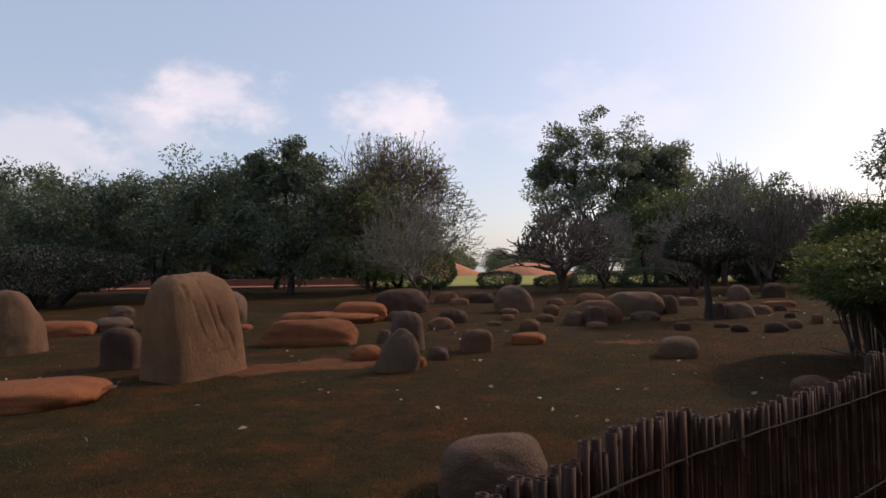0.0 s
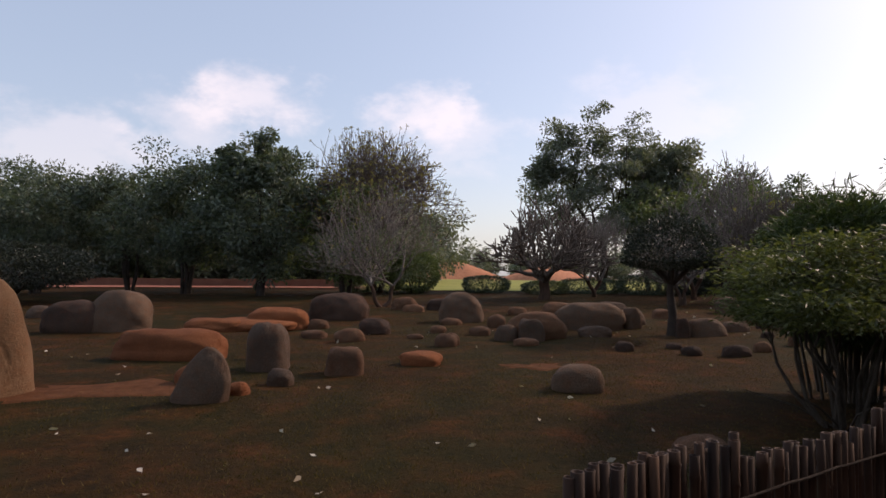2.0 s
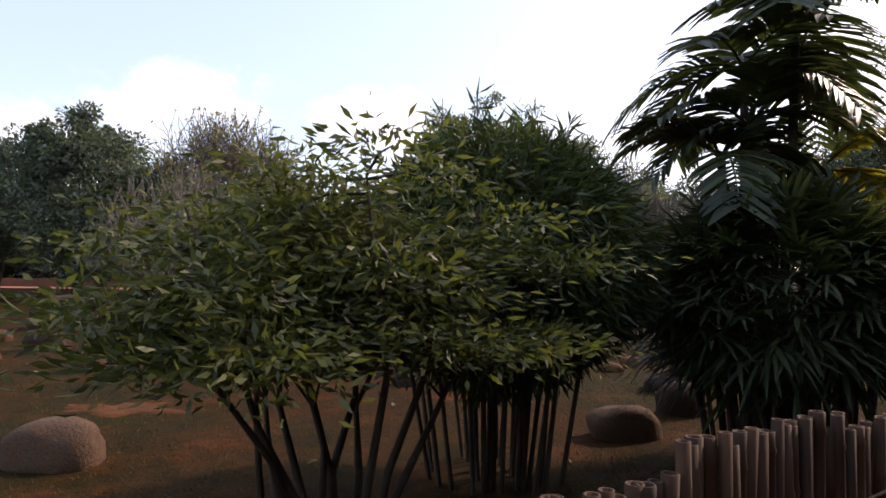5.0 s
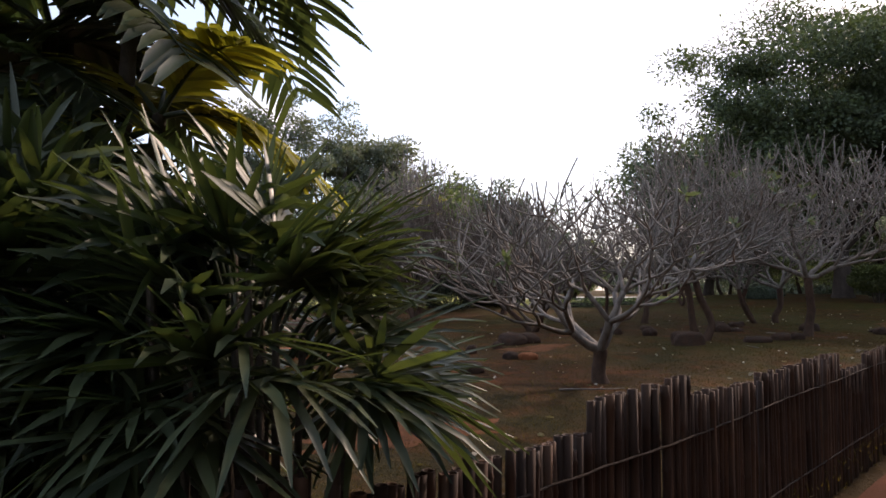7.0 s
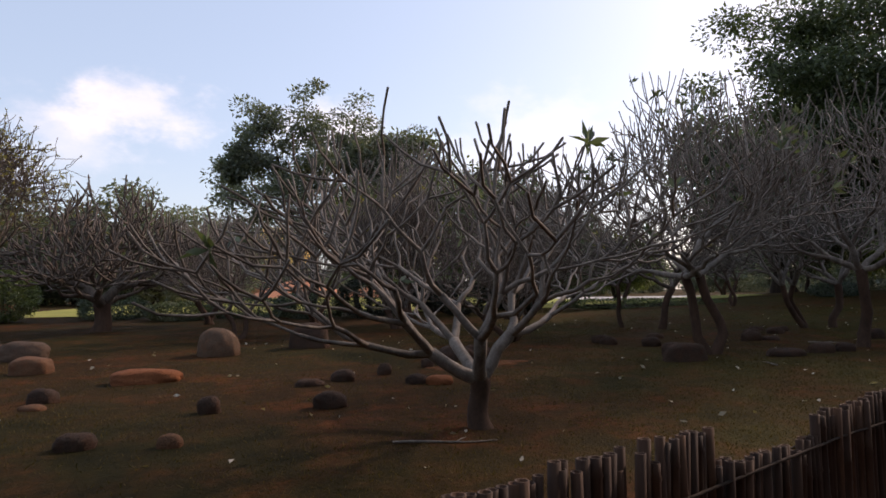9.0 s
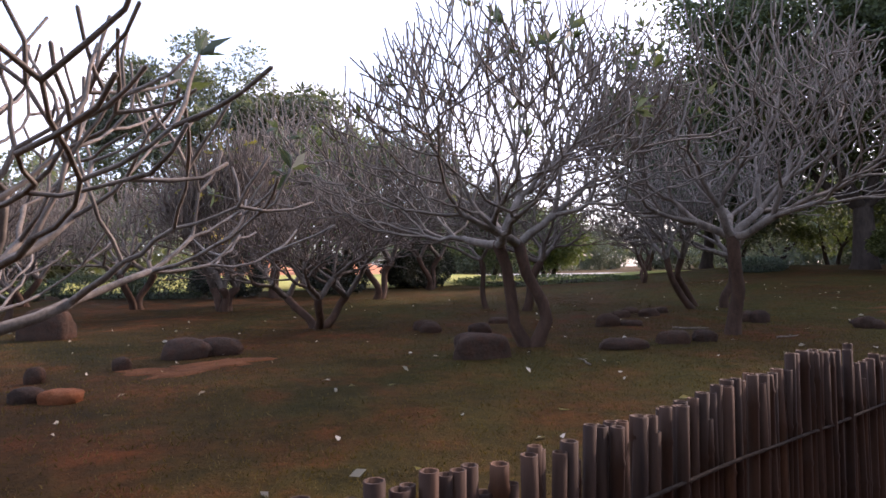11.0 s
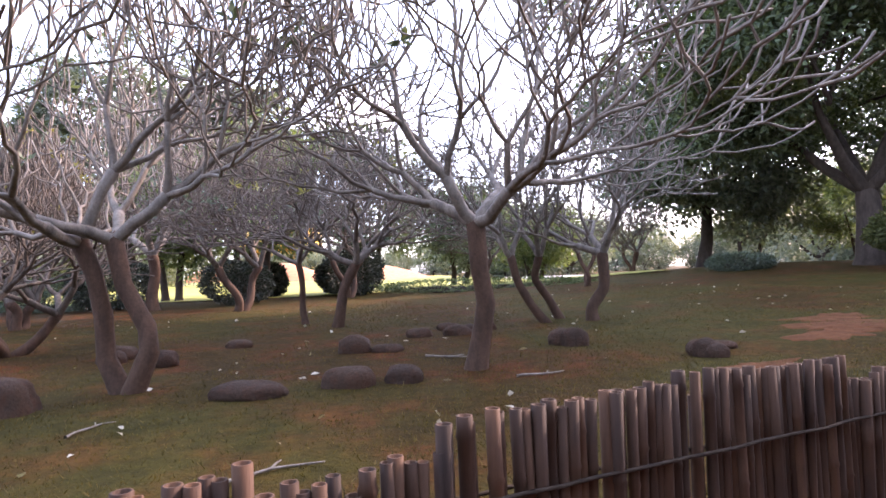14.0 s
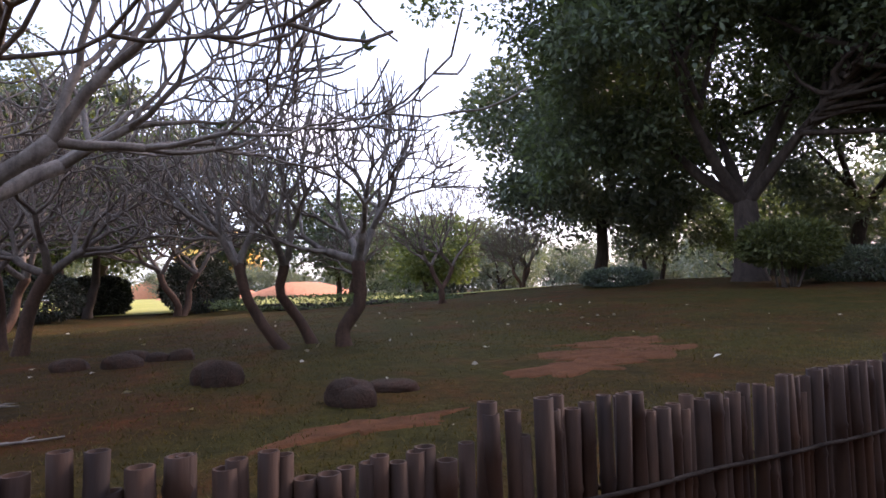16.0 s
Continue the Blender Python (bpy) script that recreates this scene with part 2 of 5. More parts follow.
def leaf_material(name, a, c, through_share=0.35, rough=0.5):
    m, n, l, b = material(name, rough, 0, 0.3)
    geo = n.new("ShaderNodeNewGeometry")
    col = ramped(n, l, geo.outputs["Random Per Island"], [(0.0, a), (1.0, c)])
    l.new(col, b.inputs["Base Color"])
    tr = n.new("ShaderNodeBsdfTranslucent")
    warm = blend(n, l, 1.0, col, (1.5, 1.6, 0.6), "MULTIPLY")
    l.new(warm, tr.inputs["Color"])
    mx = n.new("ShaderNodeMixShader")
    mx.inputs["Fac"].default_value = through_share
    l.new(b.outputs["BSDF"], mx.inputs[1])
    l.new(tr.outputs["BSDF"], mx.inputs[2])
    l.new(mx.outputs["Shader"], n["Material Output"].inputs["Surface"])
    return m


def bamboo_material():
    m, n, l, b = material("weathered_bamboo", 0.75, 0, 0.3)
    info = n.new("ShaderNodeObjectInfo")
    geo = n.new("ShaderNodeNewGeometry")
    f, g = noisy(n, l, 16, 5, 0.65, squash=(1, 1, 0.12)), noisy(n, l, 3.0, 4, 0.6)
    col = ramped(n, l, f, [(0.3, (0.036, 0.017, 0.0095)), (0.7, (0.135, 0.068, 0.036))])
    mould = ramped(n, l, g, [(0.4, (0.55, 0.5, 0.5)), (0.7, (1.1, 1.05, 1.0))])
    col = blend(n, l, 0.9, col, mould, "MULTIPLY")
    tone = ramped(n, l, info.outputs["Random"], [(0, (0.6, 0.58, 0.58)), (1, (1.3, 1.22, 1.1))])
    tone2 = ramped(n, l, geo.outputs["Random Per Island"], [(0, (0.8, 0.8, 0.8)), (1, (1.15, 1.15, 1.15))])
    col = blend(n, l, 1.0, blend(n, l, 1.0, col, tone, "MULTIPLY"), tone2, "MULTIPLY")
    l.new(col, b.inputs["Base Color"])
    bumped(n, l, b, f, 0.4, 0.01)
    return m


M_GROUND = ground_material()
M_PATH = earth_material("red_earth", (0.048, 0.014, 0.005), (0.085, 0.026, 0.010))
# grass colour raised well above the turf to imitate full sun
M_LAWN = earth_material("sunlit_mown_lawn", (0.24, 0.25, 0.06), (0.34, 0.33, 0.10), 0.2)
M_PALE = earth_material("pale_concrete", (0.40, 0.38, 0.35), (0.54, 0.52, 0.48), 0.5)
M_MOUND = earth_material("red_mound_earth", (0.42, 0.17, 0.09), (0.55, 0.25, 0.14))
ROCKS = {
    "pale": rock_material("sandy_granite", (0.14, 0.08, 0.042), (0.25, 0.145, 0.078), (0.20, 0.085, 0.036)),
    "grey": rock_material("grey_brown_granite", (0.092, 0.062, 0.044), (0.16, 0.105, 0.07), (0.16, 0.07, 0.034)),
    "brown": rock_material("brown_granite", (0.11, 0.06, 0.036), (0.19, 0.10, 0.055), (0.19, 0.07, 0.03)),
    "orange": rock_material("rust_orange_sandstone", (0.17, 0.06, 0.025), (0.29, 0.105, 0.042), (0.23, 0.072, 0.027)),
    "dark": rock_material("dark_basalt", (0.04, 0.026, 0.019), (0.085, 0.053, 0.037), (0.10, 0.04, 0.021)),
}
M_FRANGI = bark_material("silver_grey_bark", (0.105, 0.088, 0.074), (0.29, 0.245, 0.205), 10)
M_FRANGI_BROWN = bark_material("weathered_brown_bark", (0.062, 0.048, 0.038), (0.19, 0.15, 0.12), 10)
M_BARK = bark_material("dark_brown_bark", (0.026, 0.019, 0.015), (0.075, 0.055, 0.042), 8)
M_TRUNK = bark_material("red_dusted_bark", (0.04, 0.023, 0.015), (0.11, 0.06, 0.038), 9)
M_STEM = bark_material("thin_stem_bark", (0.035, 0.027, 0.02), (0.09, 0.07, 0.052), 18)
# green raised and blued to carry the haze over the tree row
M_LEAF_DARK = leaf_material("dark_green_leaf", (0.058, 0.077, 0.062), (0.130, 0.160, 0.115), 0.25)
M_LEAF_MANGO = leaf_material("mango_leaf", (0.040, 0.057, 0.035), (0.106, 0.138, 0.075), 0.3)
M_LEAF_MID = leaf_material("mid_green_leaf", (0.069, 0.094, 0.050), (0.150, 0.181, 0.094), 0.35)
M_LEAF_LIGHT = leaf_material("light_green_leaf", (0.052, 0.066, 0.027), (0.140, 0.155, 0.060), 0.33)
M_LEAF_DRY = leaf_material("dry_yellow_leaf", (0.13, 0.12, 0.04), (0.27, 0.23, 0.09), 0.4)
M_LEAF_TOPIARY = leaf_material("clipped_dark_leaf", (0.020, 0.026, 0.020), (0.050, 0.060, 0.044), 0.1)
M_LEAF_BAMBOO = leaf_material("bamboo_leaf", (0.028, 0.045, 0.020), (0.075, 0.105, 0.040), 0.3)
M_LEAF_PALM = leaf_material("palm_leaf", (0.026, 0.037, 0.023), (0.078, 0.098, 0.048), 0.28, 0.4)
M_LEAF_YELLOW = leaf_material("yellowing_palm_leaf", (0.13, 0.12, 0.02), (0.30, 0.26, 0.05), 0.45, 0.45)
# distance haze is put into this colour: leaves paler and greyer than real
M_LEAF_FAR = leaf_material("haze_tinted_leaf", (0.10, 0.118, 0.098), (0.175, 0.19, 0.15), 0.3)
M_GRASS = leaf_material("dry_grass_blade", (0.045, 0.036, 0.012), (0.125, 0.085, 0.03), 0.3, 0.8)
M_LITTER = leaf_material("fallen_pale_leaf", (0.25, 0.18, 0.11), (0.62, 0.56, 0.48), 0.1, 0.8)
M_BAMBOO = bamboo_material()
M_CORD = earth_material("dark_binding_wire", (0.03, 0.022, 0.018), (0.06, 0.045, 0.035), 20)
M_GOLD, _n, _l, _b = material("gold_leaf_glass", 0.3, 1.0, 0.5)
_b.inputs["Base Color"].default_value = (0.85, 0.52, 0.12, 1)
M_DOME, _n, _l, _b = material("dark_gold_shell", 0.5, 0.8, 0.5)
_l.new(ramped(_n, _l, noisy(_n, _l, 0.4, 4), [(0.3, (0.30, 0.17, 0.05)), (0.7, (0.45, 0.27, 0.08))]), _b.inputs["Base Color"])
M_WALL = earth_material("red_sandstone_wall", (0.30, 0.12, 0.08), (0.42, 0.18, 0.12), 1.0)


# ---- ground ----
def axis(near_a, near_b, step, far):
    """Coordinates that are close-set between near_a and near_b and stretch to the horizon."""
    mid = list(np.arange(near_a, near_b + 1e-6, step))
    out, d, x = [], step, near_b
    while x < far:
        d *= 1.35
        x += d
        out.append(x)
    left, d, x = [], step, near_a
    while x > -far:
        d *= 1.35
        x -= d
        left.append(x)
    return np.array(left[::-1] + mid + out)


def sheet(xs, ys, z_of):
    gx, gy = np.meshgrid(xs, ys)
    z = np.vectorize(z_of)(gx, gy)
    v = np.stack([gx, gy, z], -1).reshape(-1, 3)
    i = np.arange(len(ys) - 1)[:, None] * len(xs) + np.arange(len(xs) - 1)[None]
    return v, np.stack([i, i + 1, i + len(xs) + 1, i + len(xs)], -1).reshape(-1, 4)


def rough_ground(x, y):
    z = ground_z(x, y)
    if -12 < x < 40 and -6 < y < 40:
        z += 0.035 * noise.noise((x * 0.9, y * 0.9, 0)) + 0.012 * noise.noise((x * 3.1, y * 3.1, 5))
    return z


v, f = sheet(axis(-9, 27, 0.22, 1500), axis(-2, 26, 0.22, 1500), rough_ground)
tagged(new("ground", mesh_of("ground", v, f, M_GROUND)), "sparse dry grass over reddish garden earth", "ground", kind="structure")

# the red-earth walkway on the walker's side of the fence
ss = np.linspace(0.5, _seg[-1] - 0.5, 120)
v = []
for s in ss:
    p, q = on_fence(s), on_fence(s + 0.3)
    nrm = np.array([(q - p)[1], -(q - p)[0]]) / np.hypot(*(q - p))
    for k, o in enumerate((0.16, 0.5, 0.9, 1.4, 1.9, 2.5, 3.0)):
        c = p + nrm * (o + 0.05 * noise.noise((s * 1.3, k, 0)))
        v.append((c[0], c[1], -0.035 + 0.01 * noise.noise((c[0] * 2, c[1] * 2, 3))))
i = np.arange(len(ss) - 1)[:, None] * 7 + np.arange(6)[None]
f = np.stack([i, i + 1, i + 8, i + 7], -1).reshape(-1, 4)[:, ::-1]
tagged(new("path", mesh_of("path", np.array(v), f, M_PATH)), "bare red-earth walkway along the bamboo fence", "path", kind="structure")

# the lawn beyond the trees, its sunlight put into the bright base colour
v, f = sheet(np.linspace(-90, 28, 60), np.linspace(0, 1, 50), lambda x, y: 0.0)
# edge set back on the left, so darker ground stands for shaded lawn
lit_edge = np.interp(v[:, 0], [-90, -9, -5, 28], [95, 80, 34, 33])
v[:, 1] = lit_edge + (190 - lit_edge) * v[:, 1] ** 1.6
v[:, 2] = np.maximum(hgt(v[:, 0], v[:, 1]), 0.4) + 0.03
tagged(new("lawn", mesh_of("lawn", v, f, M_LAWN)), "green mown lawn beyond the trees, sunlight put into its bright colour", "lawn", kind="structure")
# the pale paved court behind the rise
v, f = sheet(np.linspace(28.2, 80, 24), np.linspace(47, 76, 16), lambda x, y: max(float(hgt(x, y)), 0.4) + 0.04)
tagged(new("pavement", mesh_of("pavement", v, f, M_PALE)), "pale concrete paving beyond the grassy rise", "pavement", kind="structure")


# ---- boulders ----
def ball(level):
    bm = bmesh.new()
    bmesh.ops.create_icosphere(bm, subdivisions=level, radius=1)
    v = np.array([p.co[:] for p in bm.verts])
    f = np.array([[q.index for q in p.verts] for p in bm.faces])
    bm.free()
    return v, f


BALLS = {k: ball(k) for k in (4, 5, 6)}
ROCK_WORDS = {"pale": "pale sandy-brown granite", "grey": "grey-brown weathered granite", "brown": "reddish-brown weathered", "orange": "rust-orange sandstone", "dark": "dark brown basalt"}
SHAPE_WORDS = {"round": "rounded boulder", "slab": "long flat-topped boulder lying", "block": "squat upright block", "wedge": "wedge-shaped boulder", "point": "pointed standing stone", "tuft": "low flat rock"}
rock_count = [0]


def rock_shape(w, d, h, kind, seed, level):
    u, f = BALLS[level]
    p = {"round": 2.5, "slab": 3.2, "block": 4.5, "wedge": 2.6, "point": 2.5, "tuft": 2.6, "big": 4.2}[kind]
    r = 1 / (np.abs(u) ** p).sum(1) ** (1 / p)
    v = u * r[:, None]
    off = seed * 7.31
    for freq, amp in ((1.1, 0.05 if kind == "big" else 0.13), (2.6, 0.03 if kind == "big" else 0.05), (6.0, 0.012)):
        k = np.array([noise.noise((a * freq + off, b * freq - off, c * freq)) for a, b, c in v])
        v = v * (1 + amp * k)[:, None]
    up = v[:, 2]
    if kind in ("wedge", "point", "big"):
        lean = {"wedge": 0.30, "point": 0.40, "big": 0.17}[kind]
        v[:, 0] *= 1 - lean * (up + 1) / 2
        v[:, 1] *= 1 - (lean + 0.15) * (up + 1) / 2
    if kind == "big":
        v[:, 0] -= 0.26 * (up + 1) / 2
    if kind == "point":
        v[:, 0] += 0.42 * (up + 1) / 2
    if kind == "block":
        v[:, 0] *= 1 - 0.08 * up
        v[:, 1] *= 1 - 0.08 * up
    return v * (w / 2, d / 2, h * 0.72) + (0, 0, h - h * 0.72), f


def boulder(x, y, w, d, h, kind, tone, turn=None):
    rock_count[0] += 1
    seed = rock_count[0]
    g = np.random.default_rng(seed)
    view = math.degrees(math.atan2(y - 0.66 * min(max(x, 0), 22) - 0.5, x - min(max(x, 0), 22) * 0.92)) - 90 if turn is None else turn
    v, f = rock_shape(w, d, h, kind, seed, 5 if w > 0.6 else 4)
    ob = new("boulder" if w > 0.3 else "stone", mesh_of("boulder", v, f, ROCKS[tone]))
    ob.matrix_basis = pose(x, y, ground_z(x, y) - 0.015, 0, 0, view * 0.5 + g.uniform(-10, 10) if turn is None else turn)
    return tagged(ob, f"{ROCK_WORDS[tone]} {SHAPE_WORDS[kind]} on sparse dry grass", "boulder" if w > 0.3 else "stone", "boulders of the rock garden")


# the tall standing boulder with a flat face and furrows
v, f = rock_shape(1.36, 0.98, 1.36, "big", 3, 6)
flat = v[:, 1] < -0.08
for cx, top, bot, dx in ((-0.42, 1.1, 0.45, 0.22), (-0.26, 1.25, 0.4, 0.30), (-0.05, 1.0, 0.55, 0.16), (0.12, 0.7, 0.3, 0.12), (-0.5, 1.3, 1.0, 0.05)):
    k = np.clip((top - v[:, 2]) / (top - bot), 0, 1)
    inside = (v[:, 2] < top) & (v[:, 2] > bot) & flat
    v[:, 1] += np.where(inside, 0.03 * np.exp(-((v[:, 0] - cx - dx * k) / 0.013) ** 2) * np.sin(3.14 * k), 0)
ob = new("boulder", mesh_of("boulder", v, f, ROCKS["pale"]))
ob.matrix_basis = pose(-3.27, 8.58, ground_z(-3.27, 8.58) - 0.02, 0, 0, 60)
tagged(ob, "tall sandy-brown standing boulder with a flat furrowed face", "boulder", "boulders of the rock garden")

boulder(-7.53, 10.80, 1.32, 1.05, 1.06, "wedge", "pale")
boulder(-4.63, 9.11, 0.52, 0.41, 0.58, "block", "dark")
boulder(-4.42, 6.91, 1.39, 0.98, 0.26, "slab", "orange")
boulder(-8.20, 13.37, 1.37, 0.68, 0.33, "slab", "orange")
boulder(-7.51, 14.17, 0.88, 0.70, 0.33, "round", "grey")
boulder(-9.28, 17.89, 0.67, 0.54, 0.32, "round", "grey")
boulder(-5.39, 15.01, 1.25, 1.00, 0.85, "round", "grey")
boulder(-6.18, 14.63, 1.16, 0.70, 0.67, "round", "dark")
boulder(3.94, 6.80, 0.42, 0.30, 0.18, "round", "brown")
boulder(-4.41, 13.76, 0.39, 0.32, 0.15, "round", "orange")
boulder(-2.38, 11.31, 1.65, 0.74, 0.45, "slab", "orange")
boulder(-2.59, 15.31, 1.97, 1.18, 0.25, "slab", "orange")
boulder(-3.28, 14.88, 1.20, 0.72, 0.28, "slab", "orange")
boulder(-2.11, 15.47, 1.27, 0.76, 0.46, "slab", "orange")
boulder(-0.58, 10.43, 0.55, 0.49, 0.62, "block", "grey")
boulder(-1.05, 11.29, 0.27, 0.22, 0.25, "round", "grey")
boulder(-1.11, 9.43, 0.48, 0.34, 0.23, "round", "orange")
boulder(-0.64, 8.43, 0.70, 0.44, 0.54, "point", "grey")
boulder(-0.34, 8.75, 0.26, 0.21, 0.16, "round", "orange")
boulder(-0.06, 9.37, 0.31, 0.25, 0.20, "round", "grey")
boulder(0.54, 10.13, 0.47, 0.38, 0.35, "block", "brown")
boulder(-1.25, 17.61, 1.53, 0.92, 0.67, "round", "dark")
boulder(-0.08, 13.38, 0.55, 0.38, 0.24, "round", "brown")
boulder(0.21, 14.43, 0.64, 0.45, 0.33, "round", "dark")
boulder(0.40, 19.81, 0.62, 0.43, 0.24, "round", "brown")
boulder(0.01, 20.93, 0.79, 0.55, 0.38, "round", "brown")
boulder(1.14, 20.67, 0.87, 0.61, 0.36, "round", "dark")
boulder(1.84, 17.09, 1.07, 0.75, 0.71, "round", "grey")
boulder(1.65, 16.23, 0.48, 0.33, 0.18, "round", "brown")
boulder(1.45, 14.77, 0.34, 0.24, 0.16, "round", "brown")
boulder(1.73, 12.76, 0.40, 0.28, 0.22, "round", "brown")
boulder(1.46, 10.89, 0.58, 0.40, 0.19, "slab", "orange")
boulder(2.67, 15.92, 0.41, 0.29, 0.28, "round", "brown")
boulder(2.30, 14.46, 0.42, 0.30, 0.18, "round", "brown")
boulder(3.33, 19.04, 0.54, 0.38, 0.23, "round", "brown")
boulder(3.35, 14.07, 1.14, 0.57, 0.49, "round", "brown")
boulder(3.24, 13.56, 0.45, 0.32, 0.40, "block", "grey")
boulder(2.78, 13.60, 0.41, 0.29, 0.30, "round", "grey")
boulder(3.10, 12.87, 0.45, 0.27, 0.15, "round", "brown")
boulder(4.64, 15.53, 1.51, 0.76, 0.60, "round", "grey")
boulder(4.47, 19.49, 0.87, 0.52, 0.32, "round", "brown")
boulder(4.51, 14.22, 0.64, 0.38, 0.22, "round", "grey")
boulder(3.41, 9.22, 0.58, 0.40, 0.30, "round", "grey")
boulder(6.64, 14.41, 0.76, 0.45, 0.35, "round", "grey")
boulder(6.16, 14.20, 0.25, 0.20, 0.37, "block", "dark")
boulder(7.46, 15.04, 0.57, 0.34, 0.24, "round", "grey")
boulder(9.13, 19.69, 0.70, 0.49, 0.47, "round", "grey")
boulder(4.65, 12.36, 0.29, 0.20, 0.16, "round", "dark")
boulder(5.48, 12.53, 0.27, 0.19, 0.12, "round", "dark")
boulder(5.57, 11.94, 0.32, 0.23, 0.15, "round", "dark")
boulder(6.22, 11.87, 0.45, 0.27, 0.18, "round", "dark")
boulder(6.81, 12.33, 0.27, 0.19, 0.17, "round", "brown")
boulder(1.81, 12.92, 0.30, 0.21, 0.21, "round", "brown")
boulder(-0.88, 13.87, 0.49, 0.29, 0.16, "round", "brown")
boulder(-1.20, 15.42, 0.45, 0.27, 0.22, "round", "brown")
boulder(1.07, 13.82, 0.30, 0.18, 0.10, "round", "brown")
boulder(0.39, 4.2, 0.72, 0.5, 0.36, "round", "grey")
boulder(7.30, 9.89, 0.53, 0.37, 0.25, "round", "grey")
boulder(8.05, 10.63, 0.43, 0.30, 0.29, "round", "dark")
boulder(8.48, 11.69, 0.79, 0.48, 0.22, "round", "dark")
boulder(7.68, 13.07, 0.23, 0.16, 0.20, "round", "brown")
boulder(8.43, 13.24, 0.27, 0.19, 0.16, "round", "brown")
boulder(8.10, 12.95, 0.32, 0.22, 0.11, "round", "brown")
boulder(9.55, 13.80, 0.30, 0.21, 0.13, "round", "dark")
boulder(7.68, 14.09, 0.23, 0.16, 0.14, "round", "dark")
boulder(8.33, 15.72, 0.30, 0.21, 0.17, "round", "dark")
boulder(8.45, 15.28, 0.26, 0.15, 0.09, "round", "brown")
boulder(10.23, 15.02, 0.22, 0.16, 0.16, "round", "dark")
boulder(10.29, 13.69, 0.19, 0.13, 0.12, "round", "brown")
boulder(11.40, 15.08, 0.33, 0.23, 0.16, "round", "dark")
boulder(11.43, 16.68, 0.31, 0.22, 0.14, "round", "dark")
boulder(11.07, 16.22, 0.32, 0.19, 0.11, "round", "dark")
boulder(11.96, 17.12, 0.19, 0.13, 0.15, "round", "dark")
boulder(12.34, 16.18, 0.27, 0.19, 0.14, "round", "dark")
boulder(12.61, 16.13, 0.32, 0.23, 0.12, "slab", "orange")
boulder(13.07, 18.21, 0.55, 0.39, 0.23, "round", "dark")
boulder(8.94, 16.96, 0.84, 0.42, 0.18, "slab", "orange")
boulder(10.60, 20.43, 0.72, 0.50, 0.48, "round", "dark")
boulder(5.75, 16.52, 0.60, 0.42, 0.37, "round", "grey")
boulder(5.57, 15.72, 0.42, 0.29, 0.47, "round", "grey")
boulder(5.94, 19.77, 0.81, 0.57, 0.33, "round", "grey")
boulder(4.90, 20.70, 0.57, 0.40, 0.21, "round", "dark")
boulder(6.95, 18.12, 0.55, 0.39, 0.24, "slab", "brown")
boulder(16.30, 17.36, 0.58, 0.35, 0.27, "block", "dark")
boulder(13.39, 18.30, 0.56, 0.33, 0.22, "round", "dark")
boulder(16.01, 19.96, 0.39, 0.27, 0.16, "round", "dark")
boulder(16.71, 19.36, 0.33, 0.23, 0.16, "round", "dark")
boulder(18.67, 19.48, 0.35, 0.25, 0.20, "round", "dark")
boulder(12.57, 17.59, 0.18, 0.13, 0.14, "round", "dark")
boulder(16.05, 19.69, 0.32, 0.22, 0.15, "round", "dark")
boulder(17.22, 20.34, 0.32, 0.19, 0.12, "round", "dark")
boulder(19.01, 19.42, 0.35, 0.21, 0.11, "round", "dark")
boulder(19.38, 20.58, 0.33, 0.20, 0.13, "round", "dark")
boulder(19.78, 21.07, 0.32, 0.19, 0.12, "round", "dark")
boulder(18.03, 17.58, 0.58, 0.29, 0.13, "tuft", "dark")
boulder(18.76, 17.77, 0.42, 0.24, 0.17, "tuft", "dark")
boulder(19.2, 17.82, 0.30, 0.22, 0.15, "tuft", "dark")
boulder(20.88, 19.41, 0.29, 0.21, 0.18, "round", "dark")
boulder(21.96, 18.39, 0.32, 0.22, 0.15, "round", "dark")
boulder(20.05, 20.91, 0.24, 0.17, 0.11, "round", "dark")
boulder(21.00, 19.29, 0.30, 0.21, 0.19, "tuft", "dark")
boulder(21.93, 18.33, 0.22, 0.16, 0.17, "round", "dark")
boulder(22.25, 18.73, 0.37, 0.22, 0.08, "tuft", "dark")
boulder(22.01, 18.28, 0.23, 0.16, 0.13, "round", "dark")
boulder(19.85, 20.53, 0.35, 0.21, 0.15, "tuft", "dark")
boulder(20.27, 20.91, 0.25, 0.15, 0.13, "tuft", "dark")


# ---- trees ----
def unit(a):
    return a / (np.linalg.norm(a) + 1e-9)


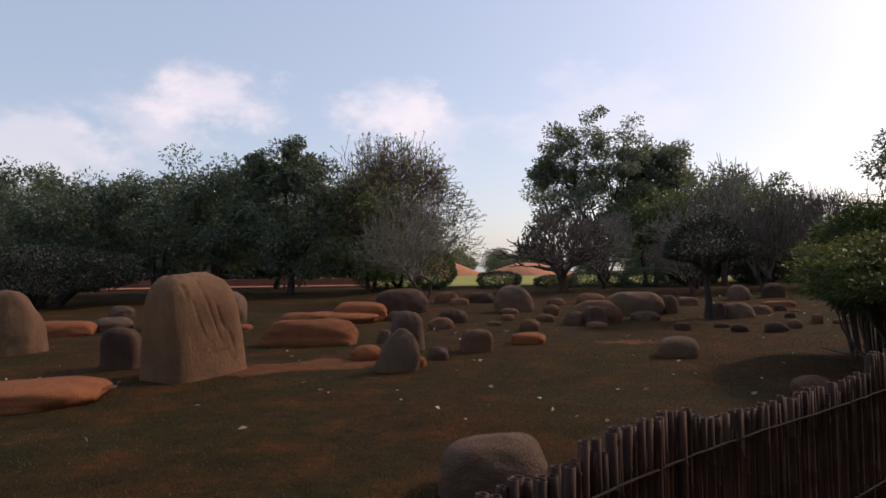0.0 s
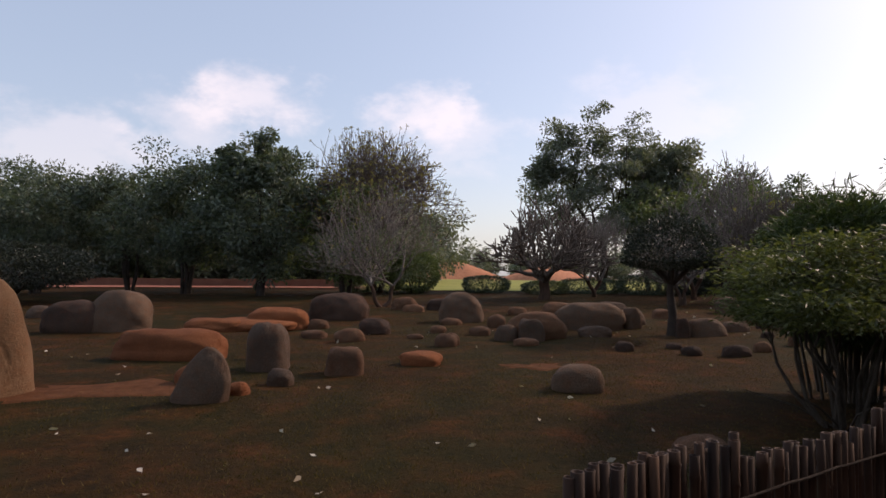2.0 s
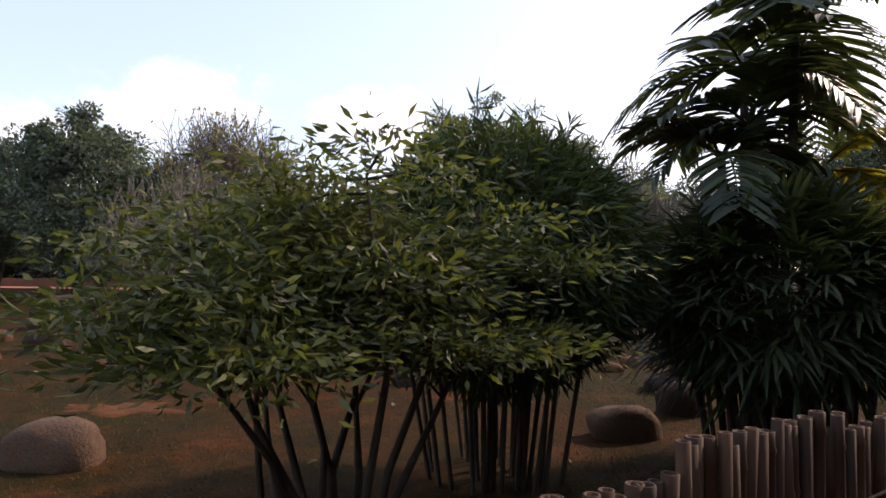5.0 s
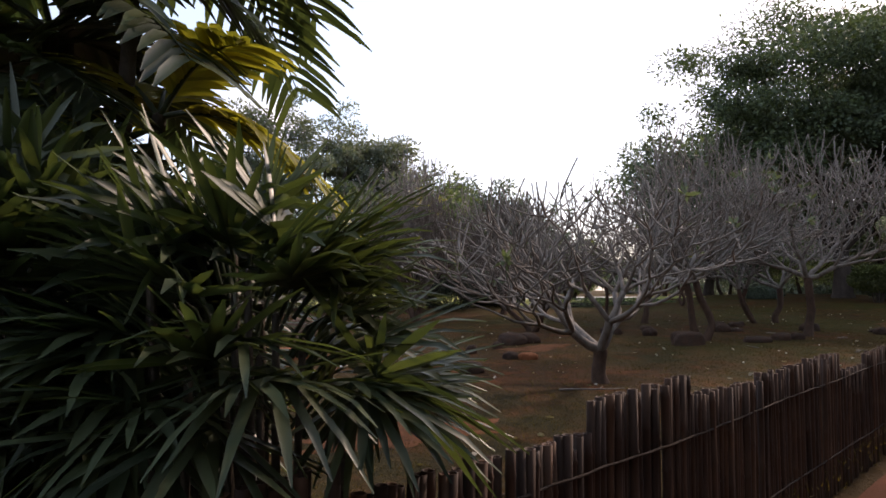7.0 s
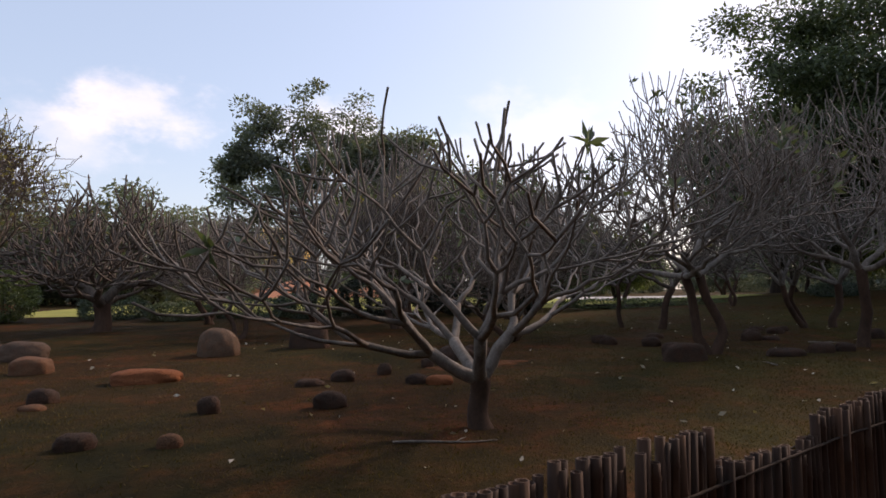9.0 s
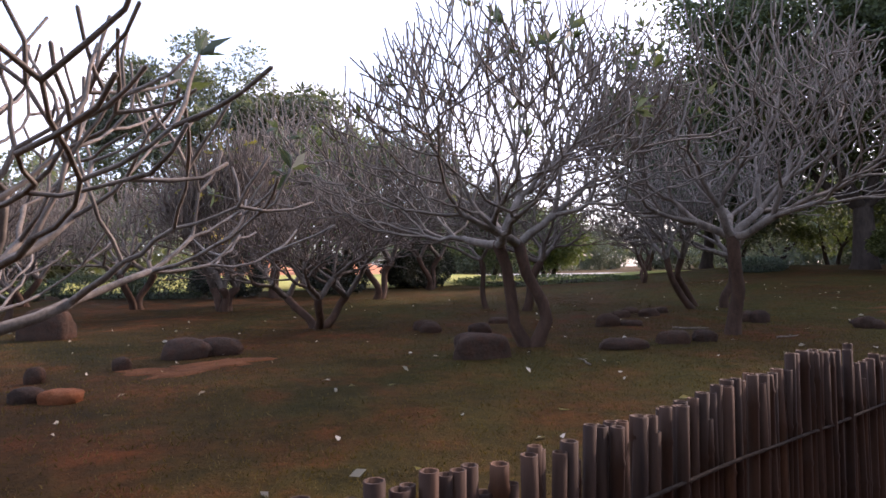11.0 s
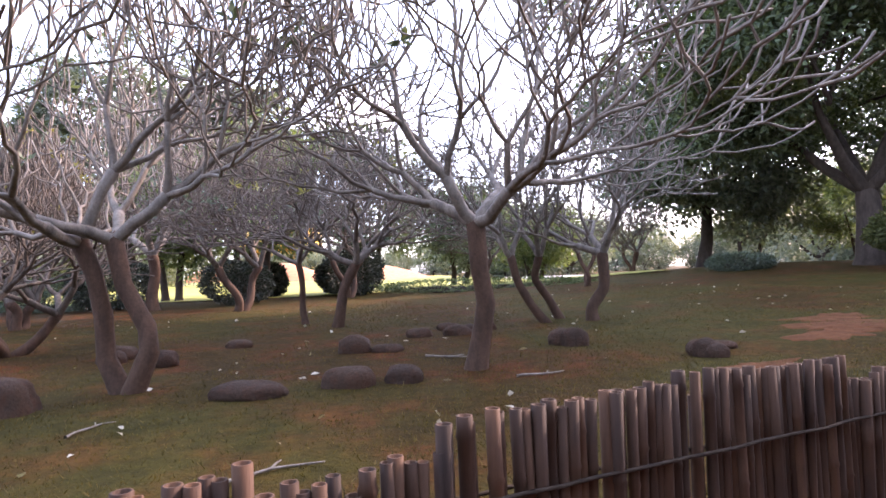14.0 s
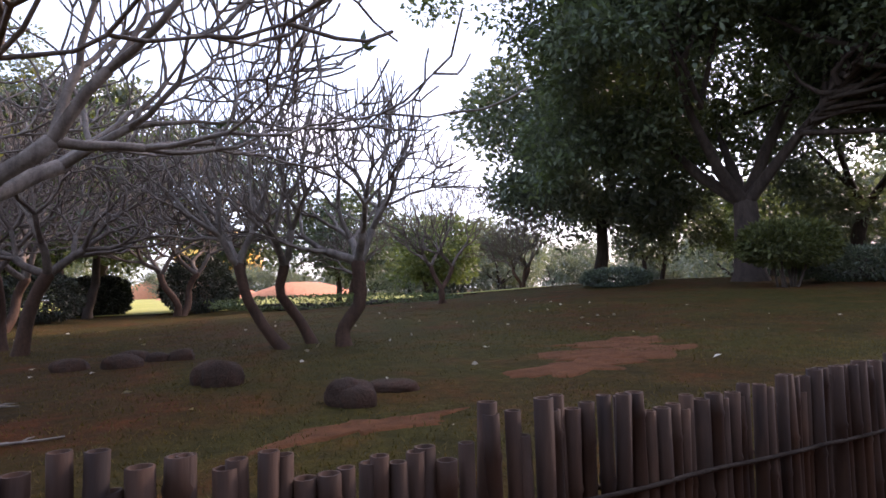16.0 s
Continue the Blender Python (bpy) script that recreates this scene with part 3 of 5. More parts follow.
def bare_branches(g, stems, levels, spread, fork, uplift, first, twig):
    """Candelabra branching: spreading limbs fork in twos and threes, tips turning upwards. Unit-size paths, and tips."""
    paths, tips = [], []

    def grow(p, d, ln, r, level):
        if level == levels:
            ln *= 1.3
        rise = uplift * (0.35 + 0.42 * level)
        d1 = unit(d + np.array([0, 0, rise * 0.5]) + g.normal(0, 0.09, 3))
        q1 = p + d * ln * 0.36 + g.normal(0, 0.035 * ln, 3)
        q2 = q1 + d1 * ln * 0.34 + g.normal(0, 0.035 * ln, 3)
        d2 = unit(d1 + np.array([0, 0, rise * 0.5]) + g.normal(0, 0.1, 3))
        end = q2 + d2 * ln * 0.34
        r2 = r * (0.80 if level else 0.86)
        paths.append(([p, q1, q2, end], [r, r * 0.93, r2, r2 * 1.06], level))
        if level >= levels:
            tips.append((end, d2))
            return
        k = 3 if g.random() < (0.55 if level < 3 else 0.3) else 2
        w = g.normal(size=3)
        side = unit(w - d2 * np.dot(w, d2))
        if level < 3:
            side = unit(side * (1, 1, 0.35) + g.normal(0, 0.1, 3))
        other = np.cross(d2, side)
        for j in range(k):
            ang = j * 6.283 / k
            open_by = fork * g.uniform(0.75, 1.25) * (0.75 if j == 0 else 1.1)
            nd = d2 * math.cos(open_by) + (side * math.cos(ang) + other * math.sin(ang)) * math.sin(open_by)
            if nd[2] < 0.02:
                nd[2] = g.uniform(0.02, 0.18)
            if level > 1 and g.random() < 0.1:
                continue
            grow(end, unit(nd), ln * g.uniform(0.80, 1.06), max(r2 * (0.84 if j == 0 else 0.72), twig), level + 1)

    for k in range(stems):
        a = k * 6.28 / stems + g.uniform(-0.4, 0.4)
        s = spread * g.uniform(0.85, 1.1) * (1.08 if k % 3 else 0.62)
        grow(np.array([0, 0, first]), np.array([math.cos(a) * math.sin(s), math.sin(a) * math.sin(s), math.cos(s)]), 0.2, 0.055, 0)
    return paths, tips


def rosettes(tips, g, share, size):
    c, a = [], []
    for p, d in tips:
        if g.random() < share:
            for k in range(7):
                c.append(p)
                w = g.normal(size=3)
                a.append(unit(d * 0.5 + w / np.linalg.norm(w)))
    if not c:
        return None
    return leaf_quads(np.array(c), np.array(a), size, size * 0.3, g)


def frangipani(x, y, height, radius, trunk, seed, trunks=1, levels=6, leafy=0.0, label="", thick=1.0, spread=0.95, lean=0.0, dry=0.0, uplift=0.17, stems=4, dome=0.4, splay=1.0, bark=None, crooks=()):
    g = np.random.default_rng(seed)
    ob = thing("frangipani_tree", x, y, ground_z(x, y) - 0.03, label or "bare grey-branched frangipani tree on dry turf", "tree", "bare frangipani trees")
    parts, tips_all, bases = [], [], []
    bark = bark or M_FRANGI
    for k in range(trunks):
        p, t = bare_branches(g, stems if trunks == 1 else 3, levels, spread, 0.56, uplift, 0.0, 0.0098)
        pts = np.concatenate([np.array(q[0]) for q in p])
        sc = np.array([radius / np.percentile(np.abs(pts[:, 0]), 99.5), radius / np.percentile(np.abs(pts[:, 1]), 99.5), (height - trunk) / pts[:, 2].max()])
        if trunks > 1:
            sc[:2] *= 0.8
        a = k * 6.28 / trunks + 0.6
        off = np.array([math.cos(a), math.sin(a), 0]) * (0.0 if trunks == 1 else 0.154 * radius * splay)
        top = np.array([lean * trunk, 0, trunk]) + off
        foot = np.array([math.cos(a), math.sin(a), 0]) * (0 if trunks == 1 else 0.06)
        b1, b2 = g.uniform(0, 6.28, 2)
        amp = trunk * (0.06 if trunks == 1 else 0.13)
        run = [foot * (1 - q) + top * q + np.array([math.cos(a + 0.5 * b1), math.sin(a + 0.5 * b1), 0]) * amp * math.sin(3.14 * q)
               + np.array([math.cos(b2), math.sin(b2), 0]) * amp * 0.5 * math.sin(6.28 * q) for q in np.linspace(0, 1, 9)]
        if crooks:
            mark = np.array(crooks[k], float)
            run = [np.array([np.interp(q, np.linspace(0, 1, len(mark)), mark[:, c]) for c in range(3)]) for q in np.linspace(0, 1, 9)]
            foot, top = run[0], run[-1]
        bases.append(([foot - (0, 0, 0.08)] + run + [top + (0, 0, 0.03)],
                      np.array([0.135, 0.115, 0.098, 0.09, 0.084, 0.085, 0.08, 0.08, 0.083, 0.085, 0.07]) * thick * (1 if trunks == 1 else 0.74)))

        def domed(q):
            q = np.array(q) * sc
            out = (q[..., 0] ** 2 + q[..., 1] ** 2) / radius ** 2
            q[..., 2] *= 1 - dome * np.clip(out, 0, 1.1)
            return q + top

        for q, r, lv in p:
            parts.append((domed(q), np.array(r) * thick * (1.05 if trunks == 1 else 0.85), lv))
        tips_all += [(domed(q), d) for q, d in t]
    v, f = tubes(bases, 10)
    part("trunk", mesh_of("trunk", v, f, M_TRUNK), ob, "reddish-brown dusty trunk")
    for q, r, lv in parts:
        if lv == 0:
            part("limb", mesh_of("limb", *tubes([(q, r)], 8), bark), ob)
    v, f = tubes([(q, r) for q, r, lv in parts if lv > 0], 5)
    tagged(part("branch", mesh_of("branch", v, f, bark), ob), kind="stuff")
    if leafy:
        made = rosettes(tips_all, g, leafy, 0.16)
        if made:
            tagged(part("leaf_rosette", mesh_of("leaf_rosette", *made, M_LEAF_DARK), ob, "sparse green leaf rosettes"), kind="stuff")
    if dry:
        made = rosettes(tips_all, g, dry, 0.12)
        if made:
            tagged(part("dry_leaf", mesh_of("dry_leaf", *made, M_LEAF_DRY), ob, "sparse yellowish leaves"), kind="stuff")
    return ob


def crown(g, centre, radii, clusters, leaves, size, cluster_r, droop=0.2, hollow=0.45, narrow=0.45):
    c = g.normal(size=(clusters, 3))
    c /= np.linalg.norm(c, axis=1, keepdims=True)
    c *= g.uniform(hollow, 1.0, (clusters, 1)) ** 0.6
    c *= 1 + 0.16 * np.sin(c[:, :1] * 5 + centre[0]) + 0.12 * np.cos(c[:, 1:2] * 6 + centre[1])
    mids = c * np.array(radii) + np.array(centre)
    per = leaves // clusters
    off = g.normal(size=(clusters, per, 3))
    off *= (g.uniform(0, 1, (clusters, per, 1)) ** 0.45) / (np.linalg.norm(off, axis=2, keepdims=True) + 1e-9)
    off *= cluster_r * g.uniform(0.6, 1.3, (clusters, 1, 1)) * np.array([1.15, 1.15, 0.8])
    pts = (mids[:, None] + off).reshape(-1, 3)
    ax = off.reshape(-1, 3) / cluster_r + g.normal(0, 0.6, (len(pts), 3)) - (0, 0, droop)
    return mids, leaf_quads(pts, ax, size, size * narrow, g)


def leafy_tree(name, x, y, height, radius, crown_low, seed, leaf_mat, bark=None, trunk_r=0.15, clusters=60, leaves=7000, size=0.2, label="", category="tree",
               group="", stems=1, limbs=14, cluster_r=None, squash=1.0, hollow=0.45, narrow=0.45, z=None, fork_at=0.0, lobes=(), limb_r=0.5, upright=False):
    g = np.random.default_rng(seed)
    ob = thing(name, x, y, (ground_z(x, y) if z is None else z) - 0.05, label, category, group)
    mid = (height + crown_low) / 2
    mids, made = crown(g, (0, 0, mid), (radius, radius * squash, (height - crown_low) / 2), clusters, leaves, size, cluster_r or radius * 0.27, 0.2, hollow, narrow)
    for dx, dy, top, lr, lz in lobes:
        more, (lv, lf) = crown(g, (dx, dy, top - lz), (lr, lr, lz), max(22, int(lr * 14)), max(3600, int(lr * 2400)), size, min(lr * 0.42, 1.0), 0.2, 0.2, narrow)
        mids, made = np.concatenate([more[:4], mids]), (np.concatenate([made[0], lv]), np.concatenate([made[1], lf + len(made[0])]))
    fork = fork_at or crown_low + 0.12 * (height - crown_low)
    base = []
    for k in range(stems):
        a = k * 6.28 / stems + g.uniform(-0.4, 0.4)
        foot = np.array([math.cos(a), math.sin(a), 0]) * (0 if stems == 1 else trunk_r * 2.2)
        top = np.array([foot[0] * 2.2, foot[1] * 2.2, fork]) + g.normal(0, 0.015 if upright else 0.05, 3) * fork * (1, 1, 0)
        base.append(([foot - (0, 0, 0.05), foot + (0, 0, 0.12 * fork), (foot + top) / 2 + g.normal(0, 0.04 * fork, 3), top], np.array([1.45, 1.08, 0.92, 0.78]) * trunk_r))
    v, f = tubes(base, 9)
    part("trunk", mesh_of("trunk", v, f, bark or M_BARK), ob)
    paths, mains = [], []
    for k in range(min(limbs, clusters)):
        end, st = mids[k], np.array(base[k % stems][0][-1])
        r0 = limb_r
        if k < 5:
            a = k * 1.257 + seed
            end = st + np.array([math.cos(a) * radius * 0.55, math.sin(a) * radius * 0.55 * squash, (height - fork) * ((0.42 if k else 0.7) if not upright else (0.62, 0.3, 0.42, 0.36, 0.3)[k])])
            mains.append((st, end))
        else:
            m0, m1 = min(mains, key=lambda m: float(np.linalg.norm(m[1] - end)))
            st, r0 = m0 + (m1 - m0) * g.uniform(0.45, 0.95), limb_r * 0.4
        bow = g.normal(0, 0.05 * radius, 3) + (0, 0, -0.05 * radius if k < 5 else 0.05 * radius)
        paths.append(([st - (0, 0, 0.05), st * 0.7 + end * 0.3 + bow * 0.8, st * 0.35 + end * 0.65 + bow, end], np.array([r0, r0 * 0.8, r0 * 0.5, 0.06]) * trunk_r))
    v, f = tubes(paths, 6)
    part("limb", mesh_of("limb", v, f, bark or M_BARK), ob)
    part("crown", mesh_of("crown", *made, leaf_mat), ob)
    return ob


# bare frangipanis along the fence, and farther in
frangipani(12.76, 13.95, 2.8, 2.45, 0.42, 15, levels=5, label="bare frangipani tree forking low above a short thick trunk", thick=1.05, spread=0.95, leafy=0.025, stems=4, dome=0.2, uplift=0.24)
frangipani(17.0, 17.9, 4.5, 3.3, 1.2, 22, trunks=2, levels=6, label="spreading bare frangipani tree with two crooked trunks", leafy=0.09, spread=1.25, thick=1.15, dome=0.4, uplift=0.2,
           crooks=(((-0.02, 0, 0), (-0.17, 0.03, 0.3), (-0.2, 0.05, 0.65), (-0.26, 0.02, 1.0), (-0.36, 0, 1.25)), ((0.05, -0.04, 0), (0.2, -0.06, 0.36), (0.17, -0.02, 0.55), (-0.02, 0.0, 0.9), (-0.1, 0.03, 1.25))))
frangipani(19.85, 18.2, 4.5, 2.7, 1.25, 33, levels=6, label="bare frangipani tree with a single upright trunk", thick=1.0, leafy=0.008, spread=1.12, stems=5, dome=0.35, uplift=0.2,
           crooks=(((-0.03, 0, 0), (0.03, 0.02, 0.3), (0.08, 0, 0.6), (0.03, -0.02, 0.9), (0.01, 0, 1.3)),))
frangipani(14.4, 20.6, 2.5, 1.9, 0.5, 44, trunks=3, levels=5, splay=1.8, label="low bare frangipani tree with several slender trunks", bark=M_FRANGI_BROWN)
frangipani(12.3, 24.3, 4.0, 1.7, 0.5, 110, trunks=3, levels=6, thick=1.3, dry=0.05, label="brushy bare frangipani tree with tangled twigs", spread=0.7, bark=M_FRANGI_BROWN)
frangipani(18.19, 22.1, 3.4, 2.2, 0.95, 55, levels=6, label="bare frangipani tree leaning over a reddish trunk", lean=0.3, thick=0.9, bark=M_FRANGI_BROWN, dry=0.04)
frangipani(17.6, 22.9, 3.2, 2.0, 1.0, 56, levels=5, thick=0.6, lean=-0.1, bark=M_FRANGI_BROWN)
frangipani(21.3, 21.5, 3.5, 1.7, 0.95, 66, trunks=2, levels=5, label="bare frangipani tree with two crooked reddish trunks", leafy=0.03, spread=0.8, thick=0.95,
           crooks=(((-0.1, 0, 0), (-0.3, 0, 0.25), (-0.5, 0, 0.6), (-0.58, 0, 0.95)), ((0.2, 0.4, 0), (0.05, 0.4, 0.3), (-0.2, 0.35, 0.65), (-0.12, 0.3, 0.95))))
frangipani(21.86, 21.5, 3.3, 1.6, 0.95, 67, levels=5, thick=0.95, spread=0.95, stems=4, crooks=(((0, 0, 0), (-0.02, 0, 0.2), (0.2, 0, 0.5), (0.17, 0, 0.95)),))
frangipani(24.0, 29.0, 3.6, 2.2, 0.9, 77, trunks=2, levels=5, thick=0.9, bark=M_FRANGI_BROWN)
frangipani(21.7, 33.0, 2.9, 1.7, 0.9, 78, levels=5, lean=0.3, thick=0.9, bark=M_FRANGI_BROWN)
frangipani(28.0, 36.5, 3.2, 2.2, 0.8, 79, trunks=3, levels=5, bark=M_FRANGI_BROWN)
frangipani(-0.84, 21.9, 4.2, 2.5, 0.7, 88, trunks=2, levels=6, label="dense bare frangipani tree with pale tangled twigs", dry=0.03, uplift=0.1, spread=1.15)
frangipani(4.7, 25.6, 4.2, 2.5, 0.75, 99, levels=6, label="gnarled old frangipani tree with thick spreading limbs", thick=2.4, spread=1.2, stems=5, uplift=0.12, bark=M_FRANGI_BROWN)
frangipani(6.9, 27.5, 3.8, 2.2, 0.7, 100, trunks=2, levels=6, thick=1.3, spread=1.1)
frangipani(10.2, 25.5, 3.4, 2.3, 0.8, 101, trunks=2, levels=5, thick=1.2)
frangipani(12.8, 28.9, 6.2, 3.4, 1.4, 102, levels=6, label="tall bare frangipani tree with a wide twiggy crown", thick=1.6)
frangipani(15.6, 26.5, 4.6, 2.9, 1.0, 103, trunks=2, levels=6, thick=1.3, bark=M_FRANGI_BROWN, leafy=0.08)
frangipani(17.5, 31.0, 5.0, 3.0, 1.1, 104, trunks=2, levels=6, thick=1.3, bark=M_FRANGI_BROWN, leafy=0.08)
frangipani(8.8, 22.6, 2.6, 1.7, 0.6, 105, trunks=2, levels=5, thick=0.9, bark=M_FRANGI_BROWN)
# tall half-bare tree with yellowing leaves
frangipani(-2.4, 31.2, 8.2, 5.0, 1.7, 106, trunks=3, levels=7, label="tall half-bare tree with thin yellowing foliage", thick=1.5, dry=0.6, uplift=0.1, spread=0.8, bark=M_FRANGI_BROWN)

# broadleaf trees
leafy_tree("mango_tree", 32.2, 29.4, 13.0, 6.8, 3.9, 201, M_LEAF_MANGO, trunk_r=0.38, limb_r=0.5, clusters=210, leaves=60000, size=0.21, limbs=60, cluster_r=0.85,
           label="huge dark mango tree with a thick forked trunk", hollow=0.3, fork_at=2.1, upright=True,
           lobes=((5.0, -2.0, 13.0, 4.0, 4.4), (7.5, 0.5, 11.0, 3.8, 4.2), (1.0, -4.0, 11.2, 3.2, 2.8), (-2.5, 1.0, 13.8, 2.6, 2.6), (4.2, -2.3, 6.9, 2.1, 1.4), (7.0, -3.2, 6.8, 2.7, 2.3), (10.0, -4.5, 8.5, 3.8, 3.8), (-3.6, -1.0, 7.4, 2.2, 1.4), (-4.6, 0.5, 9.0, 2.0, 1.7), (6.4, -3.6, 4.6, 1.9, 1.1), (9.5, -4.6, 4.8, 2.4, 1.6), (1.4, -2.6, 7.2, 2.2, 1.3), (1.7, -1.1, 9.2, 2.0, 1.6), (3.0, -1.9, 7.4, 1.9, 1.3), (2.6, -0.3, 11.0, 2.4, 2.0), (0.2, -2.0, 9.4, 1.8, 1.4), (-1.6, -1.4, 8.6, 1.8, 1.4), (2.4, -1.6, 6.0, 1.5, 1.0), (3.4, -2.2, 6.4, 2.0, 1.7), (4.6, -3.0, 5.4, 1.9, 1.4), (3.6, -0.8, 8.6, 2.2, 1.8), (5.4, -3.4, 8.0, 2.4, 1.8), (-2.6, 0.8, 5.6, 1.6, 1.1), (-4.2, 1.6, 5.6, 1.8, 1.4)))
leafy_tree("dense_tree", 41.0, 35.5, 12.5, 5.0, 1.5, 221, M_LEAF_DARK, trunk_r=0.28, clusters=110, leaves=24000, size=0.3, limbs=14, cluster_r=1.2, label="tall dense dark-green tree behind the mango tree")
leafy_tree("dense_tree", 31.3, 37.4, 9.2, 4.7, 1.7, 202, M_LEAF_DARK, trunk_r=0.26, clusters=150, leaves=42000, size=0.28, limbs=16, cluster_r=1.1, label="dense dark-green tree with a low hanging crown")
leafy_tree("dense_tree", -7.1, 28.2, 6.3, 2.5, 0.9, 203, M_LEAF_DARK, trunk_r=0.17, clusters=90, leaves=16000, size=0.2, limbs=12, cluster_r=0.75, label="tall dense dark-green tree with foliage near the ground",
           lobes=((0.2, 0, 7.1, 0.9, 1.3), (-1.4, 0, 6.5, 0.8, 1.0)))
# both tall trees take the pale leaf colour that imitates haze
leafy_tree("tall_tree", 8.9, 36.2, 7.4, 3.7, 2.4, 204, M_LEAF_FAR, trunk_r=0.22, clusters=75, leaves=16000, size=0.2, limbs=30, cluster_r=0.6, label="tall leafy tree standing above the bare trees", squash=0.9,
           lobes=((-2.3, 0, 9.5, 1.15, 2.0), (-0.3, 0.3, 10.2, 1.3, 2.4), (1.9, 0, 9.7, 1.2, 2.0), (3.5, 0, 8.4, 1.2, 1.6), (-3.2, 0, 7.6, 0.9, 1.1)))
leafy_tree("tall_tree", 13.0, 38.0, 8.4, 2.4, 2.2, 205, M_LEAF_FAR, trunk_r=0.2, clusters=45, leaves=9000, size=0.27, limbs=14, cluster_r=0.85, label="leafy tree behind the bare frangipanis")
row = [(-11.0, 29.5, 6.0, 2.7, 206), (-14.5, 31.0, 6.6, 3.0, 207), (-18.5, 30.0, 5.6, 3.0, 208), (-22.5, 32.0, 6.6, 3.3, 209), (-27.0, 31.0, 6.0, 3.4, 210), (-33.0, 34.0, 7.0, 4.0, 211)]
for x, y, h, r, s in row:
    leafy_tree("dense_tree", x, y, h, r, 1.45, s, M_LEAF_DARK, trunk_r=0.075, clusters=70, leaves=12000, size=0.2, stems=5, limbs=12, cluster_r=0.7,
               label="dense dark-green garden tree in a row", group="row of dense trees", squash=0.8)
leafy_tree("dense_tree", -9.5, 34.5, 7.4, 3.2, 1.2, 212, M_LEAF_MID, trunk_r=0.16, clusters=60, leaves=10000, size=0.24, limbs=12, cluster_r=0.85, label="dense green garden tree in a row", group="row of dense trees")
for x, y, h, r, s in [(14.3, 33.0, 5.6, 2.3, 214), (17.6, 36.0, 6.4, 2.6, 215), (11.2, 34.5, 5.2, 2.2, 216), (21.5, 40.0, 4.4, 2.4, 217), (25.5, 43.0, 4.0, 2.2, 218), (36.0, 42.0, 5.0, 3.0, 219), (40.5, 40.5, 5.0, 2.8, 220)]:
    leafy_tree("dense_tree", x, y, h, r, 1.5 if s < 217 else 0.9, s, M_LEAF_DARK if s % 2 else M_LEAF_MID, trunk_r=0.12, clusters=55, leaves=9000, size=0.22, stems=2, limbs=10, cluster_r=0.7,
               label="dense green tree behind the bare frangipanis", group="dense trees behind the frangipanis")
leafy_tree("dense_tree", -3.6, 28.8, 4.8, 2.3, 0.9, 213, M_LEAF_MID, trunk_r=0.1, clusters=50, leaves=8000, size=0.2, stems=3, limbs=10, label="dense green garden tree with several stems", group="row of dense trees")


def umbrella_tree(x, y):
    g = np.random.default_rng(31)
    ob = thing("topiary_tree", x, y, ground_z(x, y) - 0.03, "clipped umbrella-shaped topiary tree with dark foliage", "tree")
    v, f = tubes([([(0, 0, -0.05), (0.02, 0, 0.4), (-0.03, 0, 0.85), (0, 0, 1.35)], [0.12, 0.085, 0.075, 0.06])]
                 + [([(0, 0, 1.0), (math.cos(a) * 0.35, math.sin(a) * 0.35, 1.35), (math.cos(a) * 0.65, math.sin(a) * 0.65, 1.65)], [0.045, 0.03, 0.015]) for a in np.arange(0, 6.2, 0.9)], 8)
    part("trunk", mesh_of("trunk", v, f, M_BARK), ob)
    n = 16000
    d = g.normal(size=(n, 3))
    d /= np.linalg.norm(d, axis=1, keepdims=True)
    d[:, 2] = np.where(d[:, 2] < 0, d[:, 2] * 0.22, d[:, 2])
    p = d * g.uniform(0.75, 1.0, (n, 1)) * (0.95, 0.95, 0.9) + (0, 0, 1.5)
    part("crown", mesh_of("crown", *leaf_quads(p, d + g.normal(0, 0.6, (n, 3)), 0.055, 0.03, g), M_LEAF_TOPIARY), ob)


umbrella_tree(6.05, 14.5)


def clipped_shrub(x, y, rx, ry, low, high, seed, mat, label, n=12000, size=0.09, stems=9, name="shrub", z=None):
    g = np.random.default_rng(seed)
    ob = thing(name, x, y, (ground_z(x, y) if z is None else z) - 0.03, label, "shrub")
    paths = []
    for k in range(stems):
        a, r = g.uniform(0, 6.28), g.uniform(0.05, 0.5)
        foot = np.array([math.cos(a) * rx * r * 0.6, math.sin(a) * ry * r * 0.6, -0.05])
        top = np.array([math.cos(a) * rx * r * 1.5, math.sin(a) * ry * r * 1.5, low + 0.4 * (high - low)])
        paths.append(([foot, (foot + top) / 2 + g.normal(0, 0.06, 3), top], np.array([0.03, 0.022, 0.01]) * max(1.0, rx / 1.2)))
    v, f = tubes(paths, 6)
    part("stem", mesh_of("stem", v, f, M_STEM), ob)
    d = g.normal(size=(n, 3))
    d /= np.linalg.norm(d, axis=1, keepdims=True)
    p4 = 1 / (np.abs(d) ** 2.8).sum(1) ** (1 / 2.8)
    lump = np.array([noise.noise((a * 2.3 + seed, b * 2.3, c * 2.3)) for a, b, c in d])
    p = d * (p4 * g.uniform(0.62, 1.0, n) ** 0.5 * (1 + 0.16 * lump))[:, None] * (rx, ry, (high - low) / 2) + (0, 0, (low + high) / 2)
    part("crown", mesh_of("crown", *leaf_quads(p, d + g.normal(0, 0.7, (n, 3)), size, size * 0.42, g), mat), ob)
    return ob


